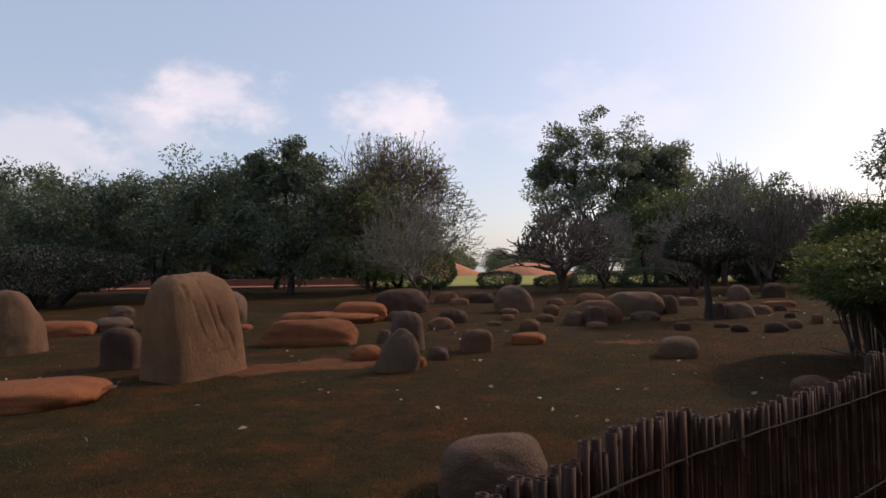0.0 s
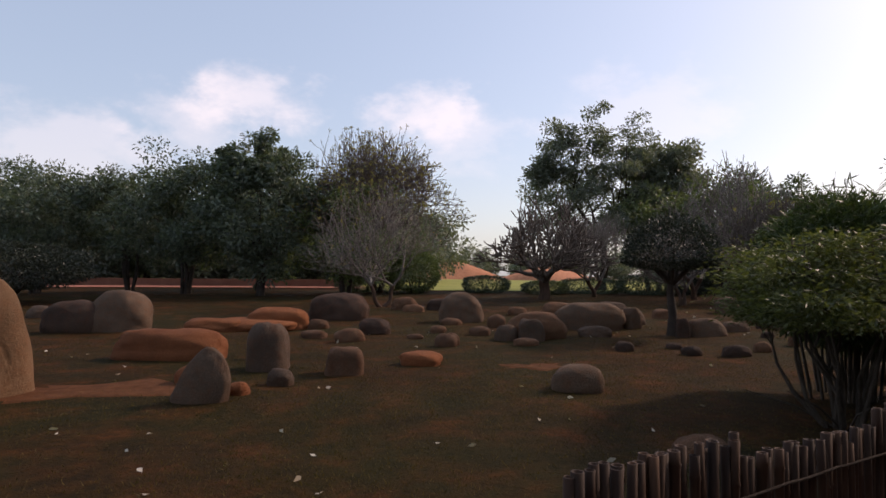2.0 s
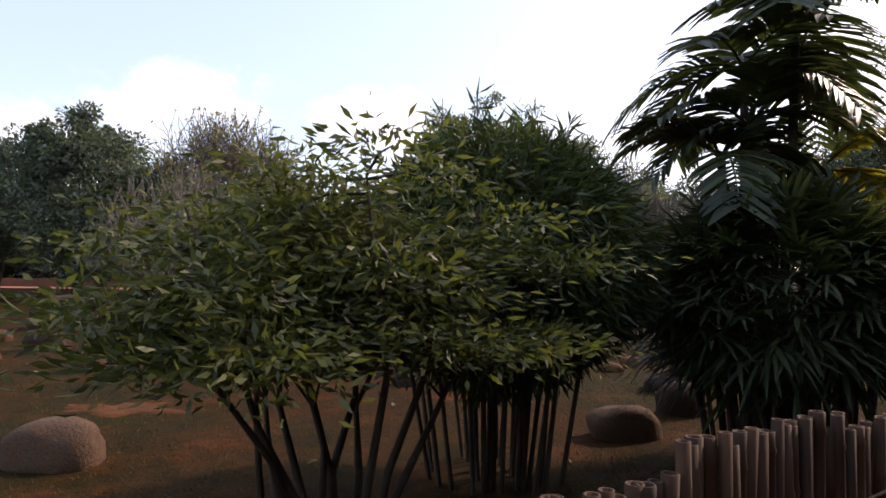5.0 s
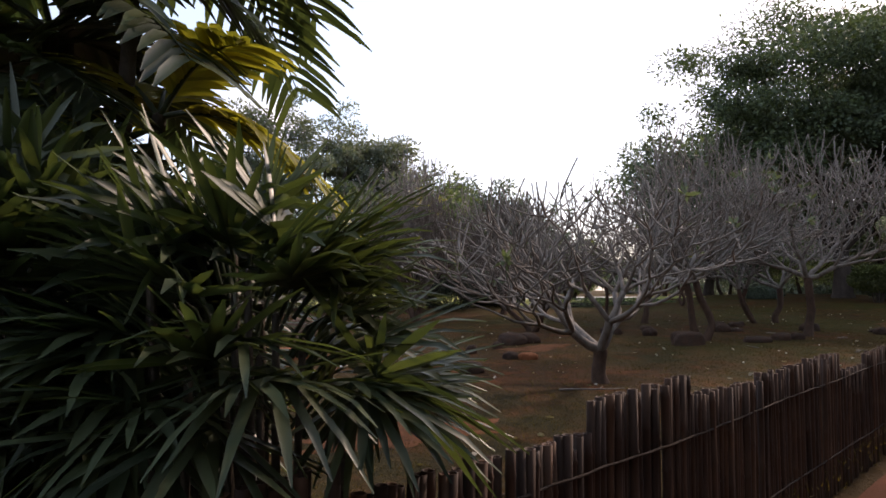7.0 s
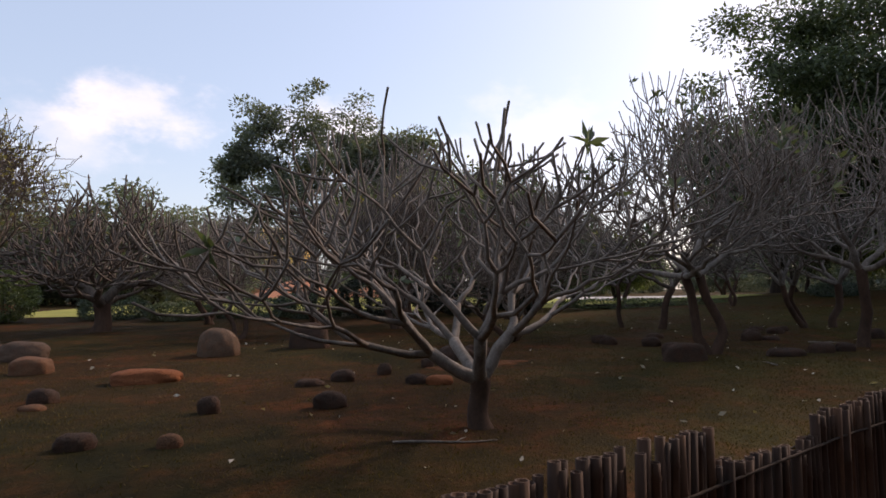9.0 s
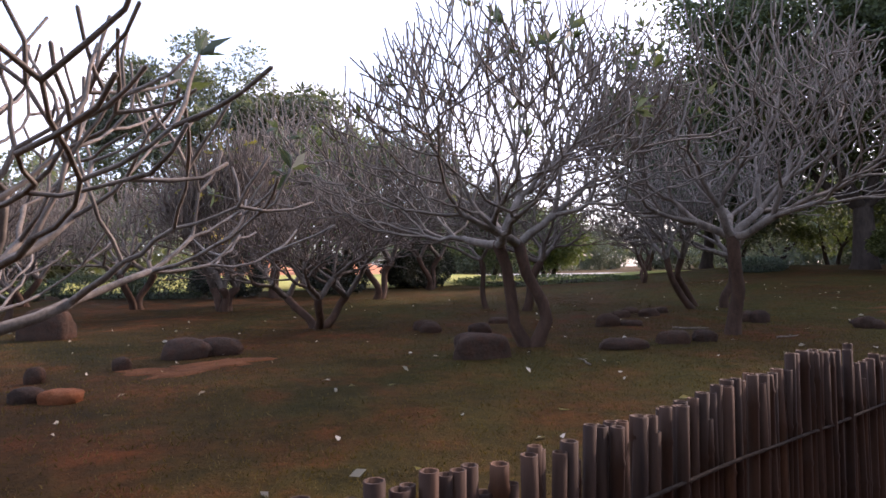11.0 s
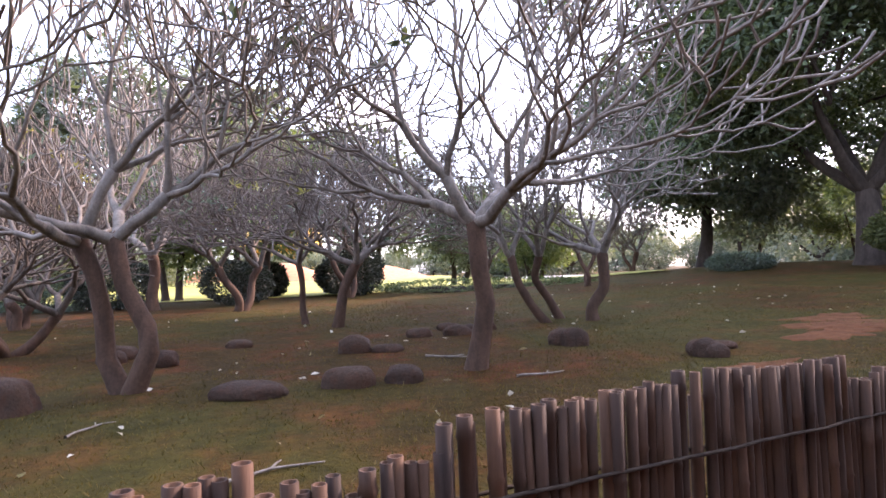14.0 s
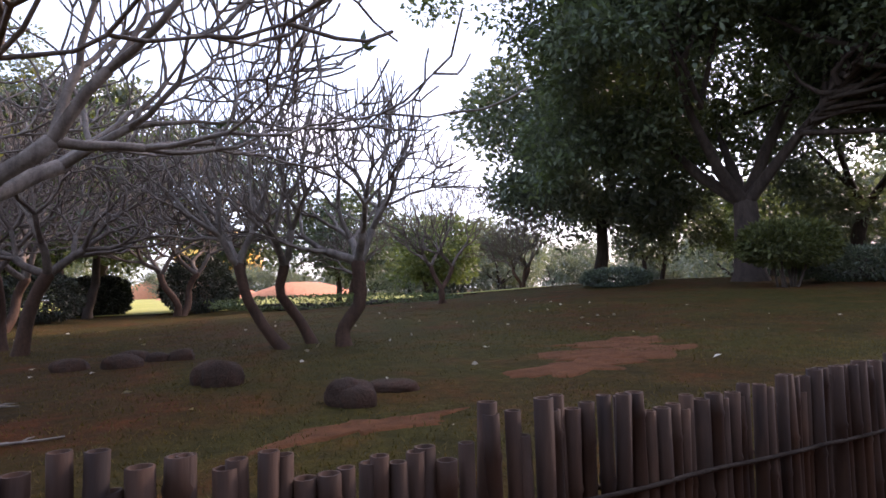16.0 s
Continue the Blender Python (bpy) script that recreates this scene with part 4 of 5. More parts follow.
clipped_shrub(-15.2, 22.5, 3.9, 2.4, 0.55, 2.2, 41, M_LEAF_TOPIARY, "broad clipped dark-green hedge on thin stems", 26000, 0.12, 40, "hedge")
clipped_shrub(-21.5, 23.5, 3.4, 2.4, 0.5, 2.1, 42, M_LEAF_TOPIARY, "broad clipped dark-green hedge on thin stems", 18000, 0.13, 30, "hedge")
clipped_shrub(17.6, 32.4, 0.85, 0.8, 0.12, 1.6, 43, M_LEAF_TOPIARY, "round dark-green shrub beside the lawn", 6000, 0.1)
clipped_shrub(14.6, 30.0, 0.9, 0.8, 0.1, 1.2, 44, M_LEAF_TOPIARY, "round green shrub beside the lawn", 6000, 0.1)
clipped_shrub(31.5, 27.0, 0.95, 0.8, 0.5, 1.45, 45, M_LEAF_LIGHT, "bright green rounded shrub under the mango tree", 8000, 0.13)
clipped_shrub(35.0, 27.6, 3.0, 0.8, 0.05, 0.85, 46, M_LEAF_DARK, "low dark clipped hedge under the mango tree", 10000, 0.12, 20, "hedge")
clipped_shrub(39.5, 27.0, 4.2, 1.2, 0.05, 1.3, 47, M_LEAF_DARK, "low dark clipped hedge under the mango tree", 10000, 0.13, 20, "hedge")
clipped_shrub(29.0, 30.5, 0.9, 0.6, 0.02, 0.5, 48, M_LEAF_DARK, "small dark clipped shrub under the mango tree", 4000, 0.1)
clipped_shrub(21.5, 30.8, 3.2, 0.35, 0.02, 0.34, 49, M_LEAF_MID, "knee-high green hedge edging the lawn", 6000, 0.08, 16, "hedge")
clipped_shrub(-0.7, 30.5, 1.1, 1.0, 0.1, 1.9, 51, M_LEAF_MID, "rounded green shrub beside the lawn", 7000, 0.12)
clipped_shrub(17.2, 34.2, 1.0, 0.8, 0.1, 1.3, 53, M_LEAF_TOPIARY, "large round dark-green shrub beside the lawn", 8000, 0.14)
clipped_shrub(14.1, 34.6, 0.9, 0.8, 0.1, 1.2, 54, M_LEAF_TOPIARY, "large round dark-green shrub beside the lawn", 8000, 0.14)
for x, y, r, h, k in ((2.6, 31.5, 1.1, 0.8, 56), (7.4, 31.0, 1.5, 0.7, 57), (9.6, 30.0, 1.2, 0.9, 58), (5.2, 30.0, 1.0, 0.6, 59), (-3.0, 31.5, 1.6, 0.9, 60)):
    clipped_shrub(x, y, r, 0.7, 0.04, h, k, M_LEAF_DARK, "low dark-green shrub edging the lawn", 4500, 0.1, 8)
clipped_shrub(11.5, 29.5, 1.0, 0.8, 0.1, 1.3, 52, M_LEAF_TOPIARY, "round dark-green shrub beside the lawn", 6000, 0.1)


# the planted bed by the fence: leafy shrub, bamboo, fan palms, feather palms
def leafy_shrub(x, y):
    g = np.random.default_rng(61)
    ob = thing("leafy_shrub", x, y, ground_z(x, y) - 0.03, "airy light-green shrub with tiered sprays beside the fence", "shrub")
    paths, sprays = [], []
    for k in range(12):
        a = g.uniform(0, 6.28)
        foot = np.array([math.cos(a), math.sin(a), 0]) * 0.09
        r = 0.85 * g.uniform(0.1, 1) ** 0.6
        top = np.array([math.cos(a) * r, math.sin(a) * r, 0.6 + 1.08 * math.sqrt(max(0.0, 1 - (r / 1.1) ** 2)) + g.uniform(-0.1, 0.08)])
        mid = foot * 1.4 + (top - foot) * 0.45 + g.normal(0, 0.09, 3)
        low = (foot + mid) / 2 + g.normal(0, 0.05, 3)
        paths.append(([foot - (0, 0, 0.06), low, mid, top], [0.024, 0.02, 0.014, 0.005]))
        for j in range(15):
            t = g.uniform(0.1, 1.0)
            st = mid * (1 - t) + top * t
            w = g.uniform(0, 6.28)
            end = st + np.array([math.cos(w), math.sin(w), g.uniform(-0.25, 0.25)]) * g.uniform(0.15, 0.38)
            end[2] = max(end[2], 1.0)
            over = np.hypot(end[0], end[1]) / 0.95
            if over > 1:
                end[:2] /= over
            paths.append(([st, (st + end) / 2 + (0, 0, 0.03), end], [0.007, 0.005, 0.003]))
            sprays.append(end)
    for k in range(4):
        a = (-2.6, -1.9, 2.9, -1.0)[k]
        end = np.array([math.cos(a) * 0.8, math.sin(a) * 0.8, g.uniform(0.25, 0.5)])
        paths.append(([(0, 0, 0), end * 0.5 + (0, 0, 0.05), end], [0.012, 0.009, 0.004]))
    v, f = tubes(paths, 5)
    part("stem", mesh_of("stem", v, f, M_STEM), ob, "thin crooked brown stems")
    sp = np.array(sprays)
    per = 190
    off = g.normal(size=(len(sp), per, 3)) * (0.14, 0.14, 0.04)
    p = (sp[:, None] + off).reshape(-1, 3)
    ax = off.reshape(-1, 3) * (5, 5, 2) + g.normal(0, 0.45, p.shape) + (0, 0, -0.05)
    part("crown", mesh_of("crown", *leaf_quads(p, ax, 0.062, 0.017, g), M_LEAF_LIGHT), ob)


leafy_shrub(5.44, 7.65)


def bamboo_clump(x, y):
    g = np.random.default_rng(62)
    ob = thing("bamboo_clump", x, y, ground_z(x, y) - 0.03, "clipped round clump of dark-green bamboo on slender canes", "bamboo")
    for k in range(34):
        a, r = g.uniform(0, 6.28), g.uniform(0, 1) ** 0.6
        foot = np.array([math.cos(a) * 0.42 * r, math.sin(a) * 0.42 * r, -0.05])
        top = np.array([math.cos(a) * 0.7 * r, math.sin(a) * 0.7 * r, 1.6])
        v, f = tubes([([foot, foot * 0.55 + top * 0.45 + g.normal(0, 0.02, 3), top], [0.016, 0.014, 0.008])], 6)
        part("cane", mesh_of("cane", v, f, M_STEM), ob)
    n = 26000
    d = g.normal(size=(n, 3))
    d /= np.linalg.norm(d, axis=1, keepdims=True)
    lump = np.array([noise.noise((a * 2.6, b * 2.6, c * 2.6)) for a, b, c in d])
    p = d * ((g.uniform(0.35, 1.0, n) ** 0.5) * (1 + 0.14 * lump))[:, None] * (0.9, 0.9, 0.80) + (0, 0, 1.36)
    ax = d * 0.9 + g.normal(0, 0.5, (n, 3)) + (0, 0, -0.45)
    part("crown", mesh_of("crown", *leaf_quads(p, ax, 0.13, 0.017, g), M_LEAF_BAMBOO), ob)
    paths, lc, la = [], [], []
    for k in range(16):
        a = g.uniform(0, 6.28)
        st = np.array([math.cos(a) * 0.4, math.sin(a) * 0.4, 1.95])
        end = st + (g.normal(0, 0.06), g.normal(0, 0.06), g.uniform(0.15, 0.5))
        paths.append(([st, (st + end) / 2, end], [0.005, 0.004, 0.002]))
        for j in range(7):
            lc.append(st + (end - st) * g.uniform(0.5, 1))
            la.append(g.normal(size=3) + (0, 0, 0.5))
    v, f = tubes(paths, 4)
    tagged(part("shoot", mesh_of("shoot", v, f, M_STEM), ob), kind="stuff")
    tagged(part("shoot_leaf", mesh_of("shoot_leaf", *leaf_quads(np.array(lc), np.array(la), 0.16, 0.02, g), M_LEAF_BAMBOO), ob), kind="stuff")


bamboo_clump(6.22, 9.0)


def strip(base, way, side, nor, length, width, sag):
    """A narrow leaf finger of three spans, folded along its midrib."""
    vs = []
    for t, wd in ((0, 0.5), (0.35, 1.0), (0.75, 0.85), (1.0, 0.15)):
        c = base + way * length * t + np.array([0, 0, -sag * length * t * t])
        vs += [c + side * width * wd / 2, c - nor * width * 0.12, c - side * width * wd / 2]
    return vs


STRIP_F = np.array([[0, 1, 4, 3], [1, 2, 5, 4], [3, 4, 7, 6], [4, 5, 8, 7], [6, 7, 10, 9], [7, 8, 11, 10]])


def fan_leaf(g, at, out, vs):
    """A palmate leaf: fingers that spread from the stalk's end."""
    out = unit(out)
    side = unit(np.cross(out, (0, 0, 1)) + g.normal(0, 0.2, 3))
    nor = np.cross(side, out)
    k = g.integers(9, 14)
    for a in np.linspace(-1.35, 1.35, k):
        w = unit(out * math.cos(a) + side * math.sin(a) + g.normal(0, 0.05, 3))
        s2 = unit(np.cross(w, nor))
        vs.append(strip(at, w, s2, nor, g.uniform(0.28, 0.44) * (1 - 0.12 * abs(a)), g.uniform(0.022, 0.034), g.uniform(0.05, 0.5)))


def fan_palm_clump(x, y, rx, ry, height, count, seed, low=0.66):
    g = np.random.default_rng(seed)
    ob = thing("fan_palm_clump", x, y, ground_z(x, y) - 0.03, "dense clump of dark glossy fan palms behind the fence", "palm")
    stems, stalks, vs = [], [], []
    for k in range(46 if rx > 0.6 else 20):
        a, r = g.uniform(0, 6.28), g.uniform(0, 1) ** 0.6
        foot = np.array([math.cos(a) * rx * 0.6 * r, math.sin(a) * ry * 0.6 * r, -0.05])
        top = foot * (1.25, 1.25, 0) + (0, 0, height * g.uniform(0.45, 0.9))
        stems.append(([foot, (foot + top) / 2 + g.normal(0, 0.03, 3), top], [0.016, 0.014, 0.011]))
    for k in range(count):
        d = g.normal(size=3)
        d /= np.linalg.norm(d)
        q = g.uniform(0.55, 1.0) ** 0.5
        at = d * q * (rx * 0.86, ry * 0.86, height * 0.38) + (0, 0, height * 0.60)
        if at[2] < low:
            continue
        st = at * (0.55, 0.55, 1) - (0, 0, 0.12)
        stalks.append(([st, (st + at) / 2 + (0, 0, 0.03), at], [0.007, 0.006, 0.005]))
        fan_leaf(g, at, d * (1, 1, 0.75) + g.normal(0, 0.25, 3) + (0, 0, 0.08), vs)
    v, f = tubes(stems, 6)
    part("cane", mesh_of("cane", v, f, M_STEM), ob, "thin fibrous canes")
    v, f = tubes(stalks, 4)
    part("leaf_stalk", mesh_of("leaf_stalk", v, f, M_LEAF_PALM), ob)
    v = np.array(vs).reshape(-1, 3)
    f = (np.arange(len(vs))[:, None, None] * 12 + STRIP_F[None]).reshape(-1, 4)
    tagged(part("fan_leaf", mesh_of("fan_leaf", v, f, M_LEAF_PALM), ob, "glossy dark-green fan leaves"), kind="stuff")


fan_palm_clump(8.1, 9.1, 0.9, 0.66, 1.85, 480, 63)
fan_palm_clump(8.93, 8.62, 0.52, 0.42, 1.62, 260, 64, 1.0)


def feather_palm(x, y, height, seed, fronds=9, reach=1.15, turn=0.0, lean=(0, 0), leaf=None, label="slender feather palm with broad drooping fronds"):
    g = np.random.default_rng(seed)
    ob = thing("feather_palm", x, y, ground_z(x, y) - 0.03, label, "palm", "feather palms")
    top = np.array([lean[0], lean[1], height])
    v, f = tubes([([(0, 0, -0.05), top * 0.33 + g.normal(0, 0.02, 3), top * 0.66 + g.normal(0, 0.02, 3), top], [0.05, 0.036, 0.033, 0.03])], 8)
    part("trunk", mesh_of("trunk", v, f, M_STEM), ob)
    for k in range(fronds):
        a = turn + k * 6.28 / fronds * 1.618 * 2 + g.uniform(-0.3, 0.3)
        rise = g.uniform(0.15, 1.0)
        h = np.array([math.cos(a), math.sin(a), 0])
        ts = np.linspace(0, 1, 9)
        ln = reach * g.uniform(0.85, 1.15)
        pts = np.array([top + h * ln * t * (0.55 + 0.45 * (1 - rise)) + np.array([0, 0, ln * (rise * 0.9 * t - (0.45 + 0.35 * (1 - rise)) * t * t)]) for t in ts])
        v, f = tubes([(pts, np.linspace(0.014, 0.003, 9))], 5)
        frond = part("frond", mesh_of("frond", v, f, M_LEAF_PALM), ob)
        vs = []
        for t in np.linspace(0.16, 0.99, 21):
            i = min(int(t * 8), 7)
            c = pts[i] + (pts[i + 1] - pts[i]) * (t * 8 - i)
            way = unit(pts[i + 1] - pts[i])
            side = unit(np.cross(way, (0, 0, 1)))
            nor = np.cross(side, way)
            for sg in (-1, 1):
                w = unit(side * sg * 0.85 + way * 0.6 + nor * 0.18 + g.normal(0, 0.05, 3))
                vs.append(strip(c, w, unit(np.cross(w, nor)), nor, ln * (0.42 - 0.28 * abs(t - 0.45)) * g.uniform(0.9, 1.1), 0.044, 0.35))
        v = np.array(vs).reshape(-1, 3)
        f = (np.arange(len(vs))[:, None, None] * 12 + STRIP_F[None]).reshape(-1, 4)
        part("leaflet", mesh_of("leaflet", v, f, leaf or M_LEAF_PALM), frond)


feather_palm(8.1, 9.6, 2.8, 71, 8, 0.95)
feather_palm(8.2, 9.45, 2.35, 72, 8, 0.95, 0.7, (-0.12, 0.05))
feather_palm(7.95, 9.45, 2.1, 75, 8, 0.9, 0.3, (-0.1, 0.0))
feather_palm(8.3, 9.5, 3.05, 73, 7, 1.0, 1.3, (0.1, -0.05))
feather_palm(8.4, 9.4, 2.0, 74, 6, 0.75, 2.0, (0.12, 0.0), M_LEAF_YELLOW, "young feather palm with yellowing fronds")


# ---- far things ----
def golden_dome(x, y, z, r):
    ob = thing("golden_sphere", x, y, z, "great golden sphere clad in round gilded discs beyond the lawn", "building")
    v, f = BALLS[5]
    part("shell", mesh_of("shell", v * (r, r, r * 0.86), f, M_DOME), ob)
    k = 24
    ring = np.array([(math.cos(a), math.sin(a)) for a in np.arange(k) * 6.283 / k])
    vs, fs, base = [], [], 0
    for row in range(-6, 7):
        el = row * 0.21
        n = max(6, int(30 * math.cos(el)))
        for j in range(n):
            a = (j + 0.5 * (row % 2)) * 6.283 / n
            d = np.array([math.cos(el) * math.cos(a), math.cos(el) * math.sin(a), math.sin(el)])
            u = unit(np.cross(d, (0, 0, 1)))
            w = np.cross(d, u)
            c = d * r * 1.03
            rim = c + (ring[:, :1] * u + ring[:, 1:] * w) * r * 0.095
            vs += [*(rim - d * 0.5), *rim]
            fs.append(np.stack([base + np.arange(k), base + np.roll(np.arange(k), -1), base + k + np.roll(np.arange(k), -1), base + k + np.arange(k)], -1))
            fs.append(np.array([[base + k, base + k + 1 + q, base + k + 2 + q, base + k + 2 + q] for q in range(k - 2)]))
            base += 2 * k
    f = np.concatenate(fs)
    tri = f[:, 2] == f[:, 3]
    v = np.array(vs) * (1, 1, 0.86)
    part("gilded_disc", mesh_of("gilded_disc", v, [f[~tri], f[tri][:, :3]], M_GOLD, smooth=False), ob, "shiny gilded round discs")


golden_dome(-28.0, 250.0, 13.2, 15.0)


def red_mound(x, y, w, d, h, turn):
    n = 24
    gx, gy = np.meshgrid(np.linspace(-1, 1, n), np.linspace(-1, 1, n))
    z = h * np.clip(1 - np.abs(gx) ** 1.3, 0, 1) * np.clip(1 - gy ** 4, 0, 1) - 0.1
    v = np.stack([gx * w / 2, gy * d / 2, z], -1).reshape(-1, 3)
    i = np.arange(n - 1)[:, None] * n + np.arange(n - 1)[None]
    ob = new("earth_mound", mesh_of("earth_mound", v, np.stack([i, i + 1, i + n + 1, i + n], -1).reshape(-1, 4), M_MOUND))
    ob.matrix_basis = pose(x, y, 0.4, 0, 0, turn)
    tagged(ob, "smooth red-earth mound rising from the lawn", "mound", "red mounds round the golden sphere")


red_mound(-3.0, 125, 18, 22, 3.6, 20)
red_mound(-30.0, 200, 40, 20, 7.0, 0)
red_mound(14.0, 110, 16, 18, 2.5, -30)

# low red wall and walk beyond the row of trees
v, f = sheet(np.linspace(-60, -4, 30), np.linspace(36.0, 39.0, 4), lambda x, y: float(hgt(x, y)) + 0.06)
tagged(new("red_walk", mesh_of("red_walk", v, f, M_WALL)), "reddish paved walk beyond the row of trees", "path", kind="structure")


def low_wall(x0, x1, y, h):
    bm = bmesh.new()
    bmesh.ops.create_cube(bm, size=1)
    bmesh.ops.bevel(bm, geom=bm.edges[:], offset=0.03, segments=2, affect="EDGES")
    bmesh.ops.scale(bm, vec=(x1 - x0, 0.35, h), verts=bm.verts)
    me = bpy.data.meshes.new("low_wall")
    bm.to_mesh(me)
    bm.free()
    me.materials.append(M_WALL)
    ob = new("low_wall", me)
    ob.location = ((x0 + x1) / 2, y, 0.45 + h / 2)
    tagged(ob, "long low red sandstone wall beyond the trees", "wall", kind="structure")


low_wall(-60, -6, 41, 0.55)

# far woods that close the view: a few trees, repeated, haze in their leaf colour
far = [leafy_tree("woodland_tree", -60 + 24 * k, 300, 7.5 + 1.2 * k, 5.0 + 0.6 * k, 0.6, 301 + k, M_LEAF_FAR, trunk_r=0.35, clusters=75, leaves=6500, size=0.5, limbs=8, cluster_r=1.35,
                  label="woodland tree closing the place, haze put into its green leaf colour", group="far woods", z=0) for k in range(3)]
g = np.random.default_rng(5)
spots = []
for a in np.arange(-100, 100, 3.0):
    for d0 in (62, 84):
        if -12 < a < 13:
            d = d0 + 120
        elif a < 9 and a > -22 and d0 == 62:
            d = 92
        elif -40 < a <= -22:
            d = d0 + 70
        else:
            d = d0
        d += g.uniform(-6, 6)
        aa = radians(a + g.uniform(-1.2, 1.2))
        spots.append((10 - math.sin(aa) * d, 8 + math.cos(aa) * d))
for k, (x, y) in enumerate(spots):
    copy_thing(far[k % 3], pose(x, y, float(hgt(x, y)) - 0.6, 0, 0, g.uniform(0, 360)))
# six more close the unseen side behind the walker
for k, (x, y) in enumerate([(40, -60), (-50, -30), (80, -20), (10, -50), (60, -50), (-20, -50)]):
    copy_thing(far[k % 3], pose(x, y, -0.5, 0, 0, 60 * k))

# unseen row added across the walkway to block sky fill and darken the ground
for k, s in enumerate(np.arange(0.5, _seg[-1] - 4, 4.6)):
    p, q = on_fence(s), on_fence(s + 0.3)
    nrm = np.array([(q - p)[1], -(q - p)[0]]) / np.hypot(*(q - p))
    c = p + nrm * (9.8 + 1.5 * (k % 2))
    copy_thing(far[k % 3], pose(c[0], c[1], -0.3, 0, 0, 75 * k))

# ---- the bamboo fence ----
fence = thing("bamboo_fence", *on_fence(2), -0.1, "weathered upright bamboo-pole fence bound with dark cord", "fence")
fence.matrix_basis = pose(0, 0, 0)


def pole_mesh(k):
    g = np.random.default_rng(900 + k)
    r = 0.0188 * g.uniform(0.88, 1.15)
    zs, rs = [0.0], [r]
    for nd in np.arange(g.uniform(0.08, 0.3), 1.0, g.uniform(0.24, 0.34)):
        zs += [nd - 0.012, nd, nd + 0.012]
        rs += [r * 0.97, r * 1.13, r * 0.97]
    zs += [1.0, 1.0, 0.985]
    rs += [r * 0.96, r * 0.72, r * 0.7]
    n = 8
    a = np.arange(n) * 6.283 / n
    bend = g.normal(0, 0.006, 2)
    v = np.concatenate([np.stack([np.cos(a) * q + bend[0] * math.sin(z * 3), np.sin(a) * q + bend[1] * math.sin(z * 3), np.full(n, z)], -1) for z, q in zip(zs, rs)])
    i = np.arange(len(zs) - 1)[:, None] * n
    s = np.arange(n)
    f = np.stack([i + s, i + np.roll(s, -1), i + n + np.roll(s, -1), i + n + s], -1).reshape(-1, 4)
    cap = (len(zs) - 1) * n + np.arange(n)
    return v, [f, cap[None]]


POLES = [pole_mesh(k) for k in range(7)]
POLE_MESHES = [mesh_of("pole", v, f, M_BAMBOO) for v, f in POLES]
g = np.random.default_rng(17)
rest_v, rest_f, rest_c, base = [], [], [], 0
s, n_part, k = 2.5, 0, 0
while s < _seg[-1] - 3:
    k += 1
    x, y = on_fence(s)
    x, y = x + g.normal(0, 0.006), y + g.normal(0, 0.006)
    top = [h for q, h in PANELS if q <= s][-1] - 0.012 * math.sin(s * 3.1) + g.normal(0, 0.009) - (0.05 if g.random() < 0.05 else 0)
    h = top + 0.12
    tilt, tilt2 = g.normal(0, 0.35) + 1.6 * noise.noise((s * 0.7, 0, 3)), g.normal(0, 0.35) + 1.6 * noise.noise((s * 0.7, 5, 3))
    turn = g.uniform(0, 360)
    m = pose(x, y, -0.12, tilt, tilt2, 0) @ pose(0, 0, 0, 0, 0, turn) @ Matrix.Diagonal((1, 1, h, 1))
    if n_part < 300 and 6 < s < 32 and k % 5 in (0, 2):
        ob = part("pole", POLE_MESHES[k % 7], fence)
        ob.matrix_basis = m
        n_part += 1
    else:
        v, f = POLES[k % 7]
        mm = np.array(m)
        rest_v.append(v @ mm[:3, :3].T + mm[:3, 3])
        rest_f.append(f[0] + base)
        rest_c.append(f[1] + base)
        base += len(v)
    s += 0.0332 * g.uniform(0.92, 1.12) + (0.012 if g.random() < 0.03 else 0)
ob = part("pole_rest", mesh_of("pole_rest", np.concatenate(rest_v), [np.concatenate(rest_f), np.concatenate(rest_c)], M_BAMBOO), fence)
tagged(ob, kind="stuff")
for z0 in (0.22, 0.74):
    for off in (-0.028, 0.028):
        pts = []
        for s in np.arange(3.2, _seg[-1] - 3, 0.11):
            p, q = on_fence(s), on_fence(s + 0.2)
            nrm = np.array([-(q - p)[1], (q - p)[0]]) / np.hypot(*(q - p))
            drop = 0.94 - np.interp(s, [0, 9, 13, 18, 25, 33, 40], [0.8, 0.78, 0.82, 0.92, 0.95, 0.88, 0.84])
            pts.append((*(p + nrm * off), z0 - drop + 0.02 * noise.noise((s * 0.8, z0, 0)) + 0.006 * noise.noise((s * 9, z0, 1))))
        v, f = tubes([(np.array(pts), np.full(len(pts), 0.006))], 5)
        part("binding_cord", mesh_of("binding_cord", v, f, M_CORD), fence, "dark binding cord")

# ---- grass blades and fallen leaves ----
g = np.random.default_rng(23)
n = 380000
s = g.uniform(1.0, _seg[-1] - 3, n)
o = 0.1 + 13.0 * g.uniform(0, 1, n) ** 1.7
px, py = np.interp(s, _seg, FENCE[:, 0]), np.interp(s, _seg, FENCE[:, 1])
x, y = px - 0.55 * o + g.normal(0, 0.3, n), py + 0.83 * o
z = hgt(x, y)
keep = np.array([noise.noise((a * 0.5, b * 0.5, 9)) + 0.6 * noise.noise((a * 2.2, b * 2.2, 4)) for a, b in zip(x, y)]) > g.uniform(-0.7, 0.6, n)
x, y, z = x[keep], y[keep], z[keep]
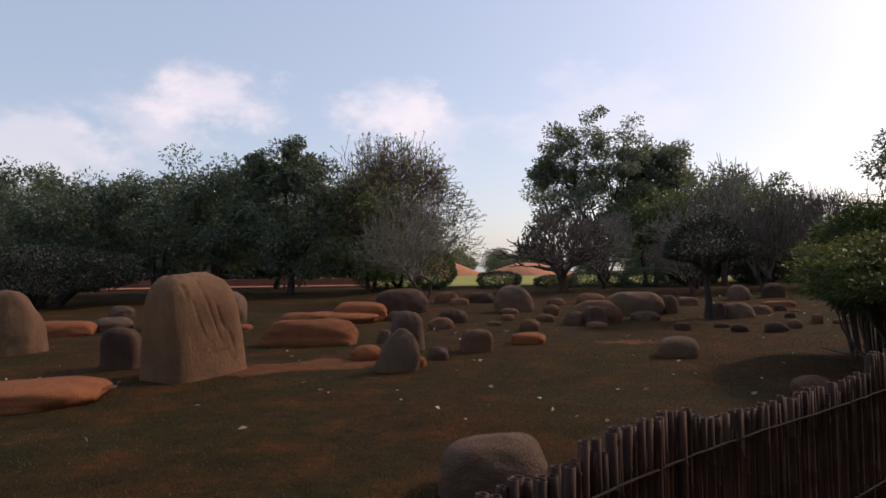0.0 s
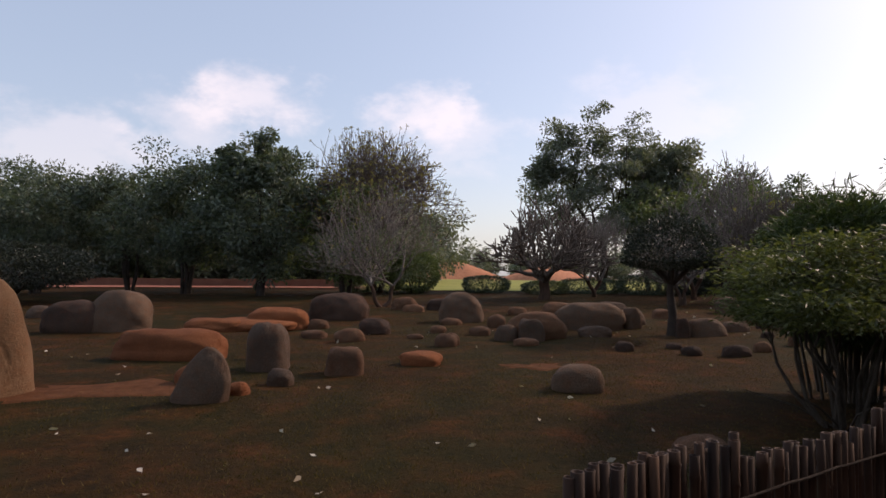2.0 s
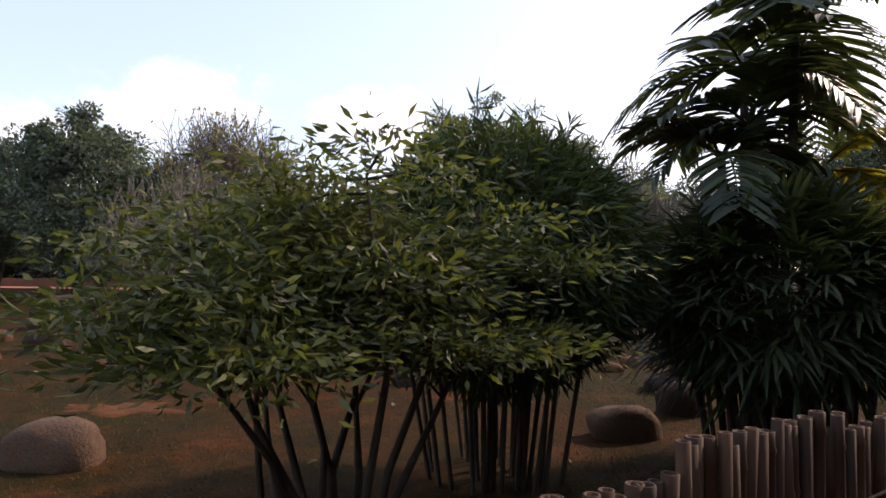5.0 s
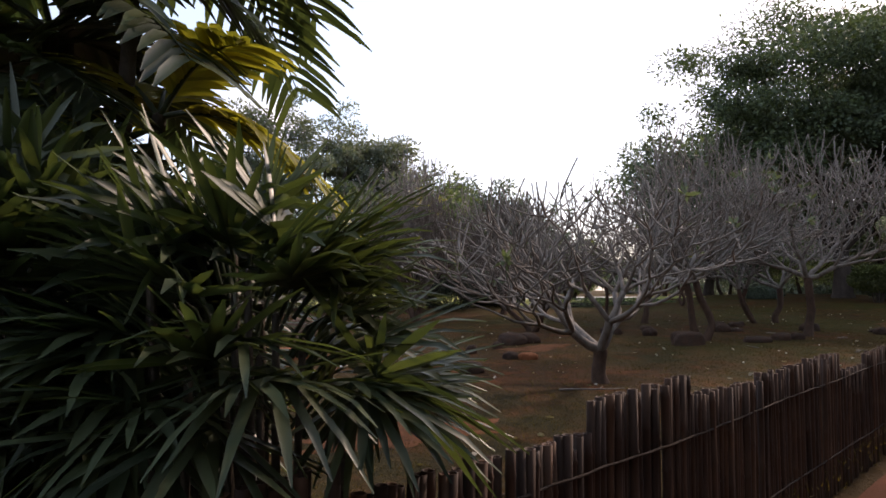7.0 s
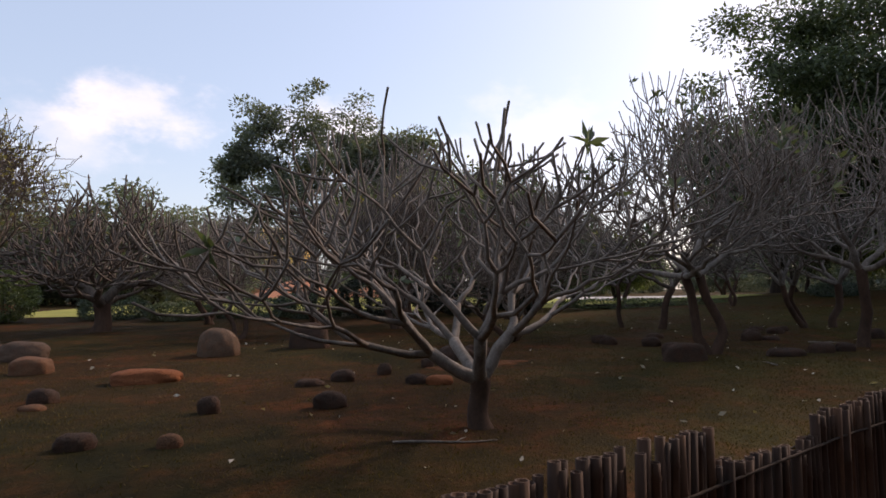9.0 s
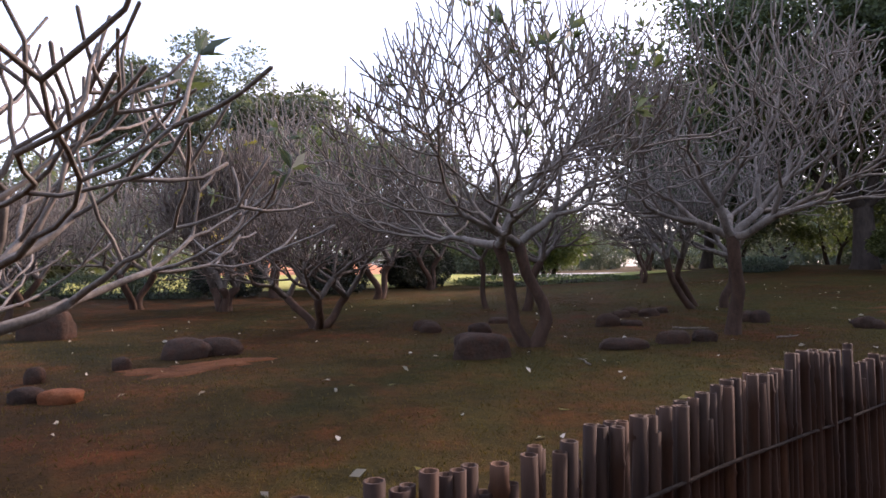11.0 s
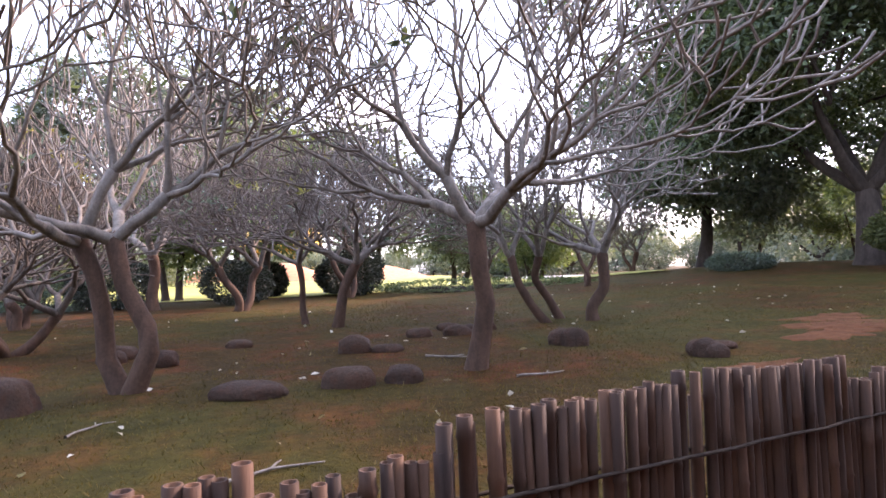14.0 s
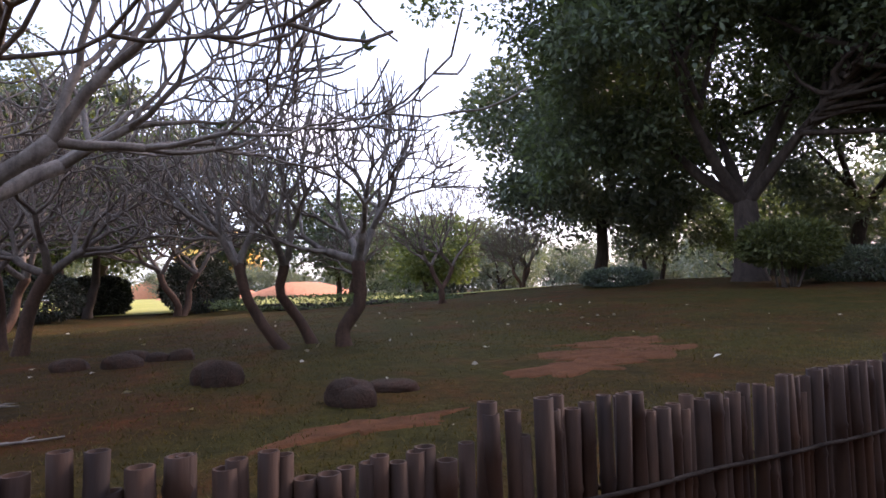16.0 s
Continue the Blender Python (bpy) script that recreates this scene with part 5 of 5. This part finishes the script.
z = z + np.array([0.035 * noise.noise((a * 0.9, b * 0.9, 0)) + 0.012 * noise.noise((a * 3.1, b * 3.1, 5)) for a, b in zip(x, y)])
n = len(x)
h = g.uniform(0.012, 0.034, n)
a = g.uniform(0, 6.28, n)
w = 0.0045
c = np.stack([x, y, z - 0.004], -1)
side = np.stack([np.cos(a), np.sin(a), 0 * a], -1) * w
tip = c + np.stack([g.normal(0, 0.6, n) * h, g.normal(0, 0.6, n) * h, h], -1)
v = np.stack([c - side, c + side, tip], 1).reshape(-1, 3)
tagged(new("grass", mesh_of("grass", v, np.arange(n * 3).reshape(-1, 3), M_GRASS, smooth=False)), "short sparse dry grass blades over red earth", "grass", kind="stuff")

n = 420
s = g.uniform(2.0, _seg[-1] - 3, n)
o = 0.4 + 11 * g.uniform(0, 1, n) ** 1.3
x, y = np.interp(s, _seg, FENCE[:, 0]) - 0.55 * o, np.interp(s, _seg, FENCE[:, 1]) + 0.83 * o
z = np.array([rough_ground(a, b) for a, b in zip(x, y)]) + 0.012
ax = np.stack([g.normal(size=n), g.normal(size=n), g.normal(0, 0.25, n)], -1)
tagged(new("fallen_leaves", mesh_of("fallen_leaves", *leaf_quads(np.stack([x, y, z], -1), ax, 0.075, 0.04, g), M_LITTER)), "pale fallen leaves scattered over the turf", "leaves", kind="stuff")


def fallen_branch(x, y, turn, length, r, seed):
    g = np.random.default_rng(seed)
    pts = np.array([(t * length, 0.05 * length * math.sin(t * 5 + seed), r * 1.1 + 0.01) for t in np.linspace(0, 1, 6)]) + g.normal(0, 0.012, (6, 3)) * (1, 1, 0.2)
    side = pts[3] + np.array([(0, 0, 0), (0.12 * length, 0.14 * length, 0.01)])[1]
    v, f = tubes([(pts, np.linspace(r, r * 0.4, 6)), ([pts[3], (pts[3] + side) / 2 + (0, 0, 0.005), side], [r * 0.6, r * 0.5, r * 0.25])], 6)
    ob = new("fallen_branch", mesh_of("fallen_branch", v, f, M_FRANGI))
    ob.matrix_basis = pose(x, y, rough_ground(x, y), 0, 0, turn)
    tagged(ob, "dry fallen branch lying on the turf", "branch", "fallen branches")


fallen_branch(12.0, 13.45, 2, 0.8, 0.012, 1)
fallen_branch(20.1, 17.7, 20, 0.45, 0.012, 2)
fallen_branch(19.4, 19.0, -30, 0.5, 0.012, 3)
fallen_branch(18.3, 15.6, 25, 0.55, 0.012, 4)
fallen_branch(17.2, 16.6, 70, 0.4, 0.01, 5)


M_BARE = earth_material("bare_red_soil", (0.075, 0.030, 0.012), (0.155, 0.060, 0.025), 7.0)


def earth_patch(x, y, rx, ry, turn, seed):
    """A trodden patch of bare soil, ragged at its edge, lying on the turf."""
    v, f = [], []
    ca, sa = math.cos(radians(turn)), math.sin(radians(turn))
    for j, r in enumerate((0.0, 0.35, 0.65, 0.85, 1.0)):
        for k in range(36):
            a = k * 6.283 / 36
            q = r * (1 + 0.7 * noise.noise((math.cos(a) * 1.6 + seed, math.sin(a) * 1.6, 0)) + 0.6 * noise.noise((math.cos(a) * 5 + seed, math.sin(a) * 5, 2)) * r)
            px, py = q * rx * math.cos(a), q * ry * math.sin(a)
            wx, wy = x + px * ca - py * sa, y + px * sa + py * ca
            v.append((wx, wy, rough_ground(wx, wy) + (0.009 if r < 0.9 else -0.012)))
    for j in range(4):
        for k in range(36):
            f.append((j * 36 + k, j * 36 + (k + 1) % 36, (j + 1) * 36 + (k + 1) % 36, (j + 1) * 36 + k))
    tagged(new("bare_earth", mesh_of("bare_earth", np.array(v), np.array(f)[:, ::-1], M_BARE)), "trodden patch of bare red soil in the turf", "ground", kind="structure")


earth_patch(24.3, 19.7, 0.9, 0.45, 30, 1)
earth_patch(23.7, 19.1, 0.5, 0.3, 20, 2)
earth_patch(24.6, 20.45, 0.9, 0.35, 20, 3)
earth_patch(9.9, 11.95, 0.8, 0.4, 10, 4)
earth_patch(22.1, 17.7, 0.5, 0.2, 25, 5)
earth_patch(13.3, 17.5, 0.9, 0.4, 20, 6)
earth_patch(-2.1, 8.9, 1.2, 0.5, 15, 7)
earth_patch(3.1, 10.7, 0.5, 0.25, 0, 8)
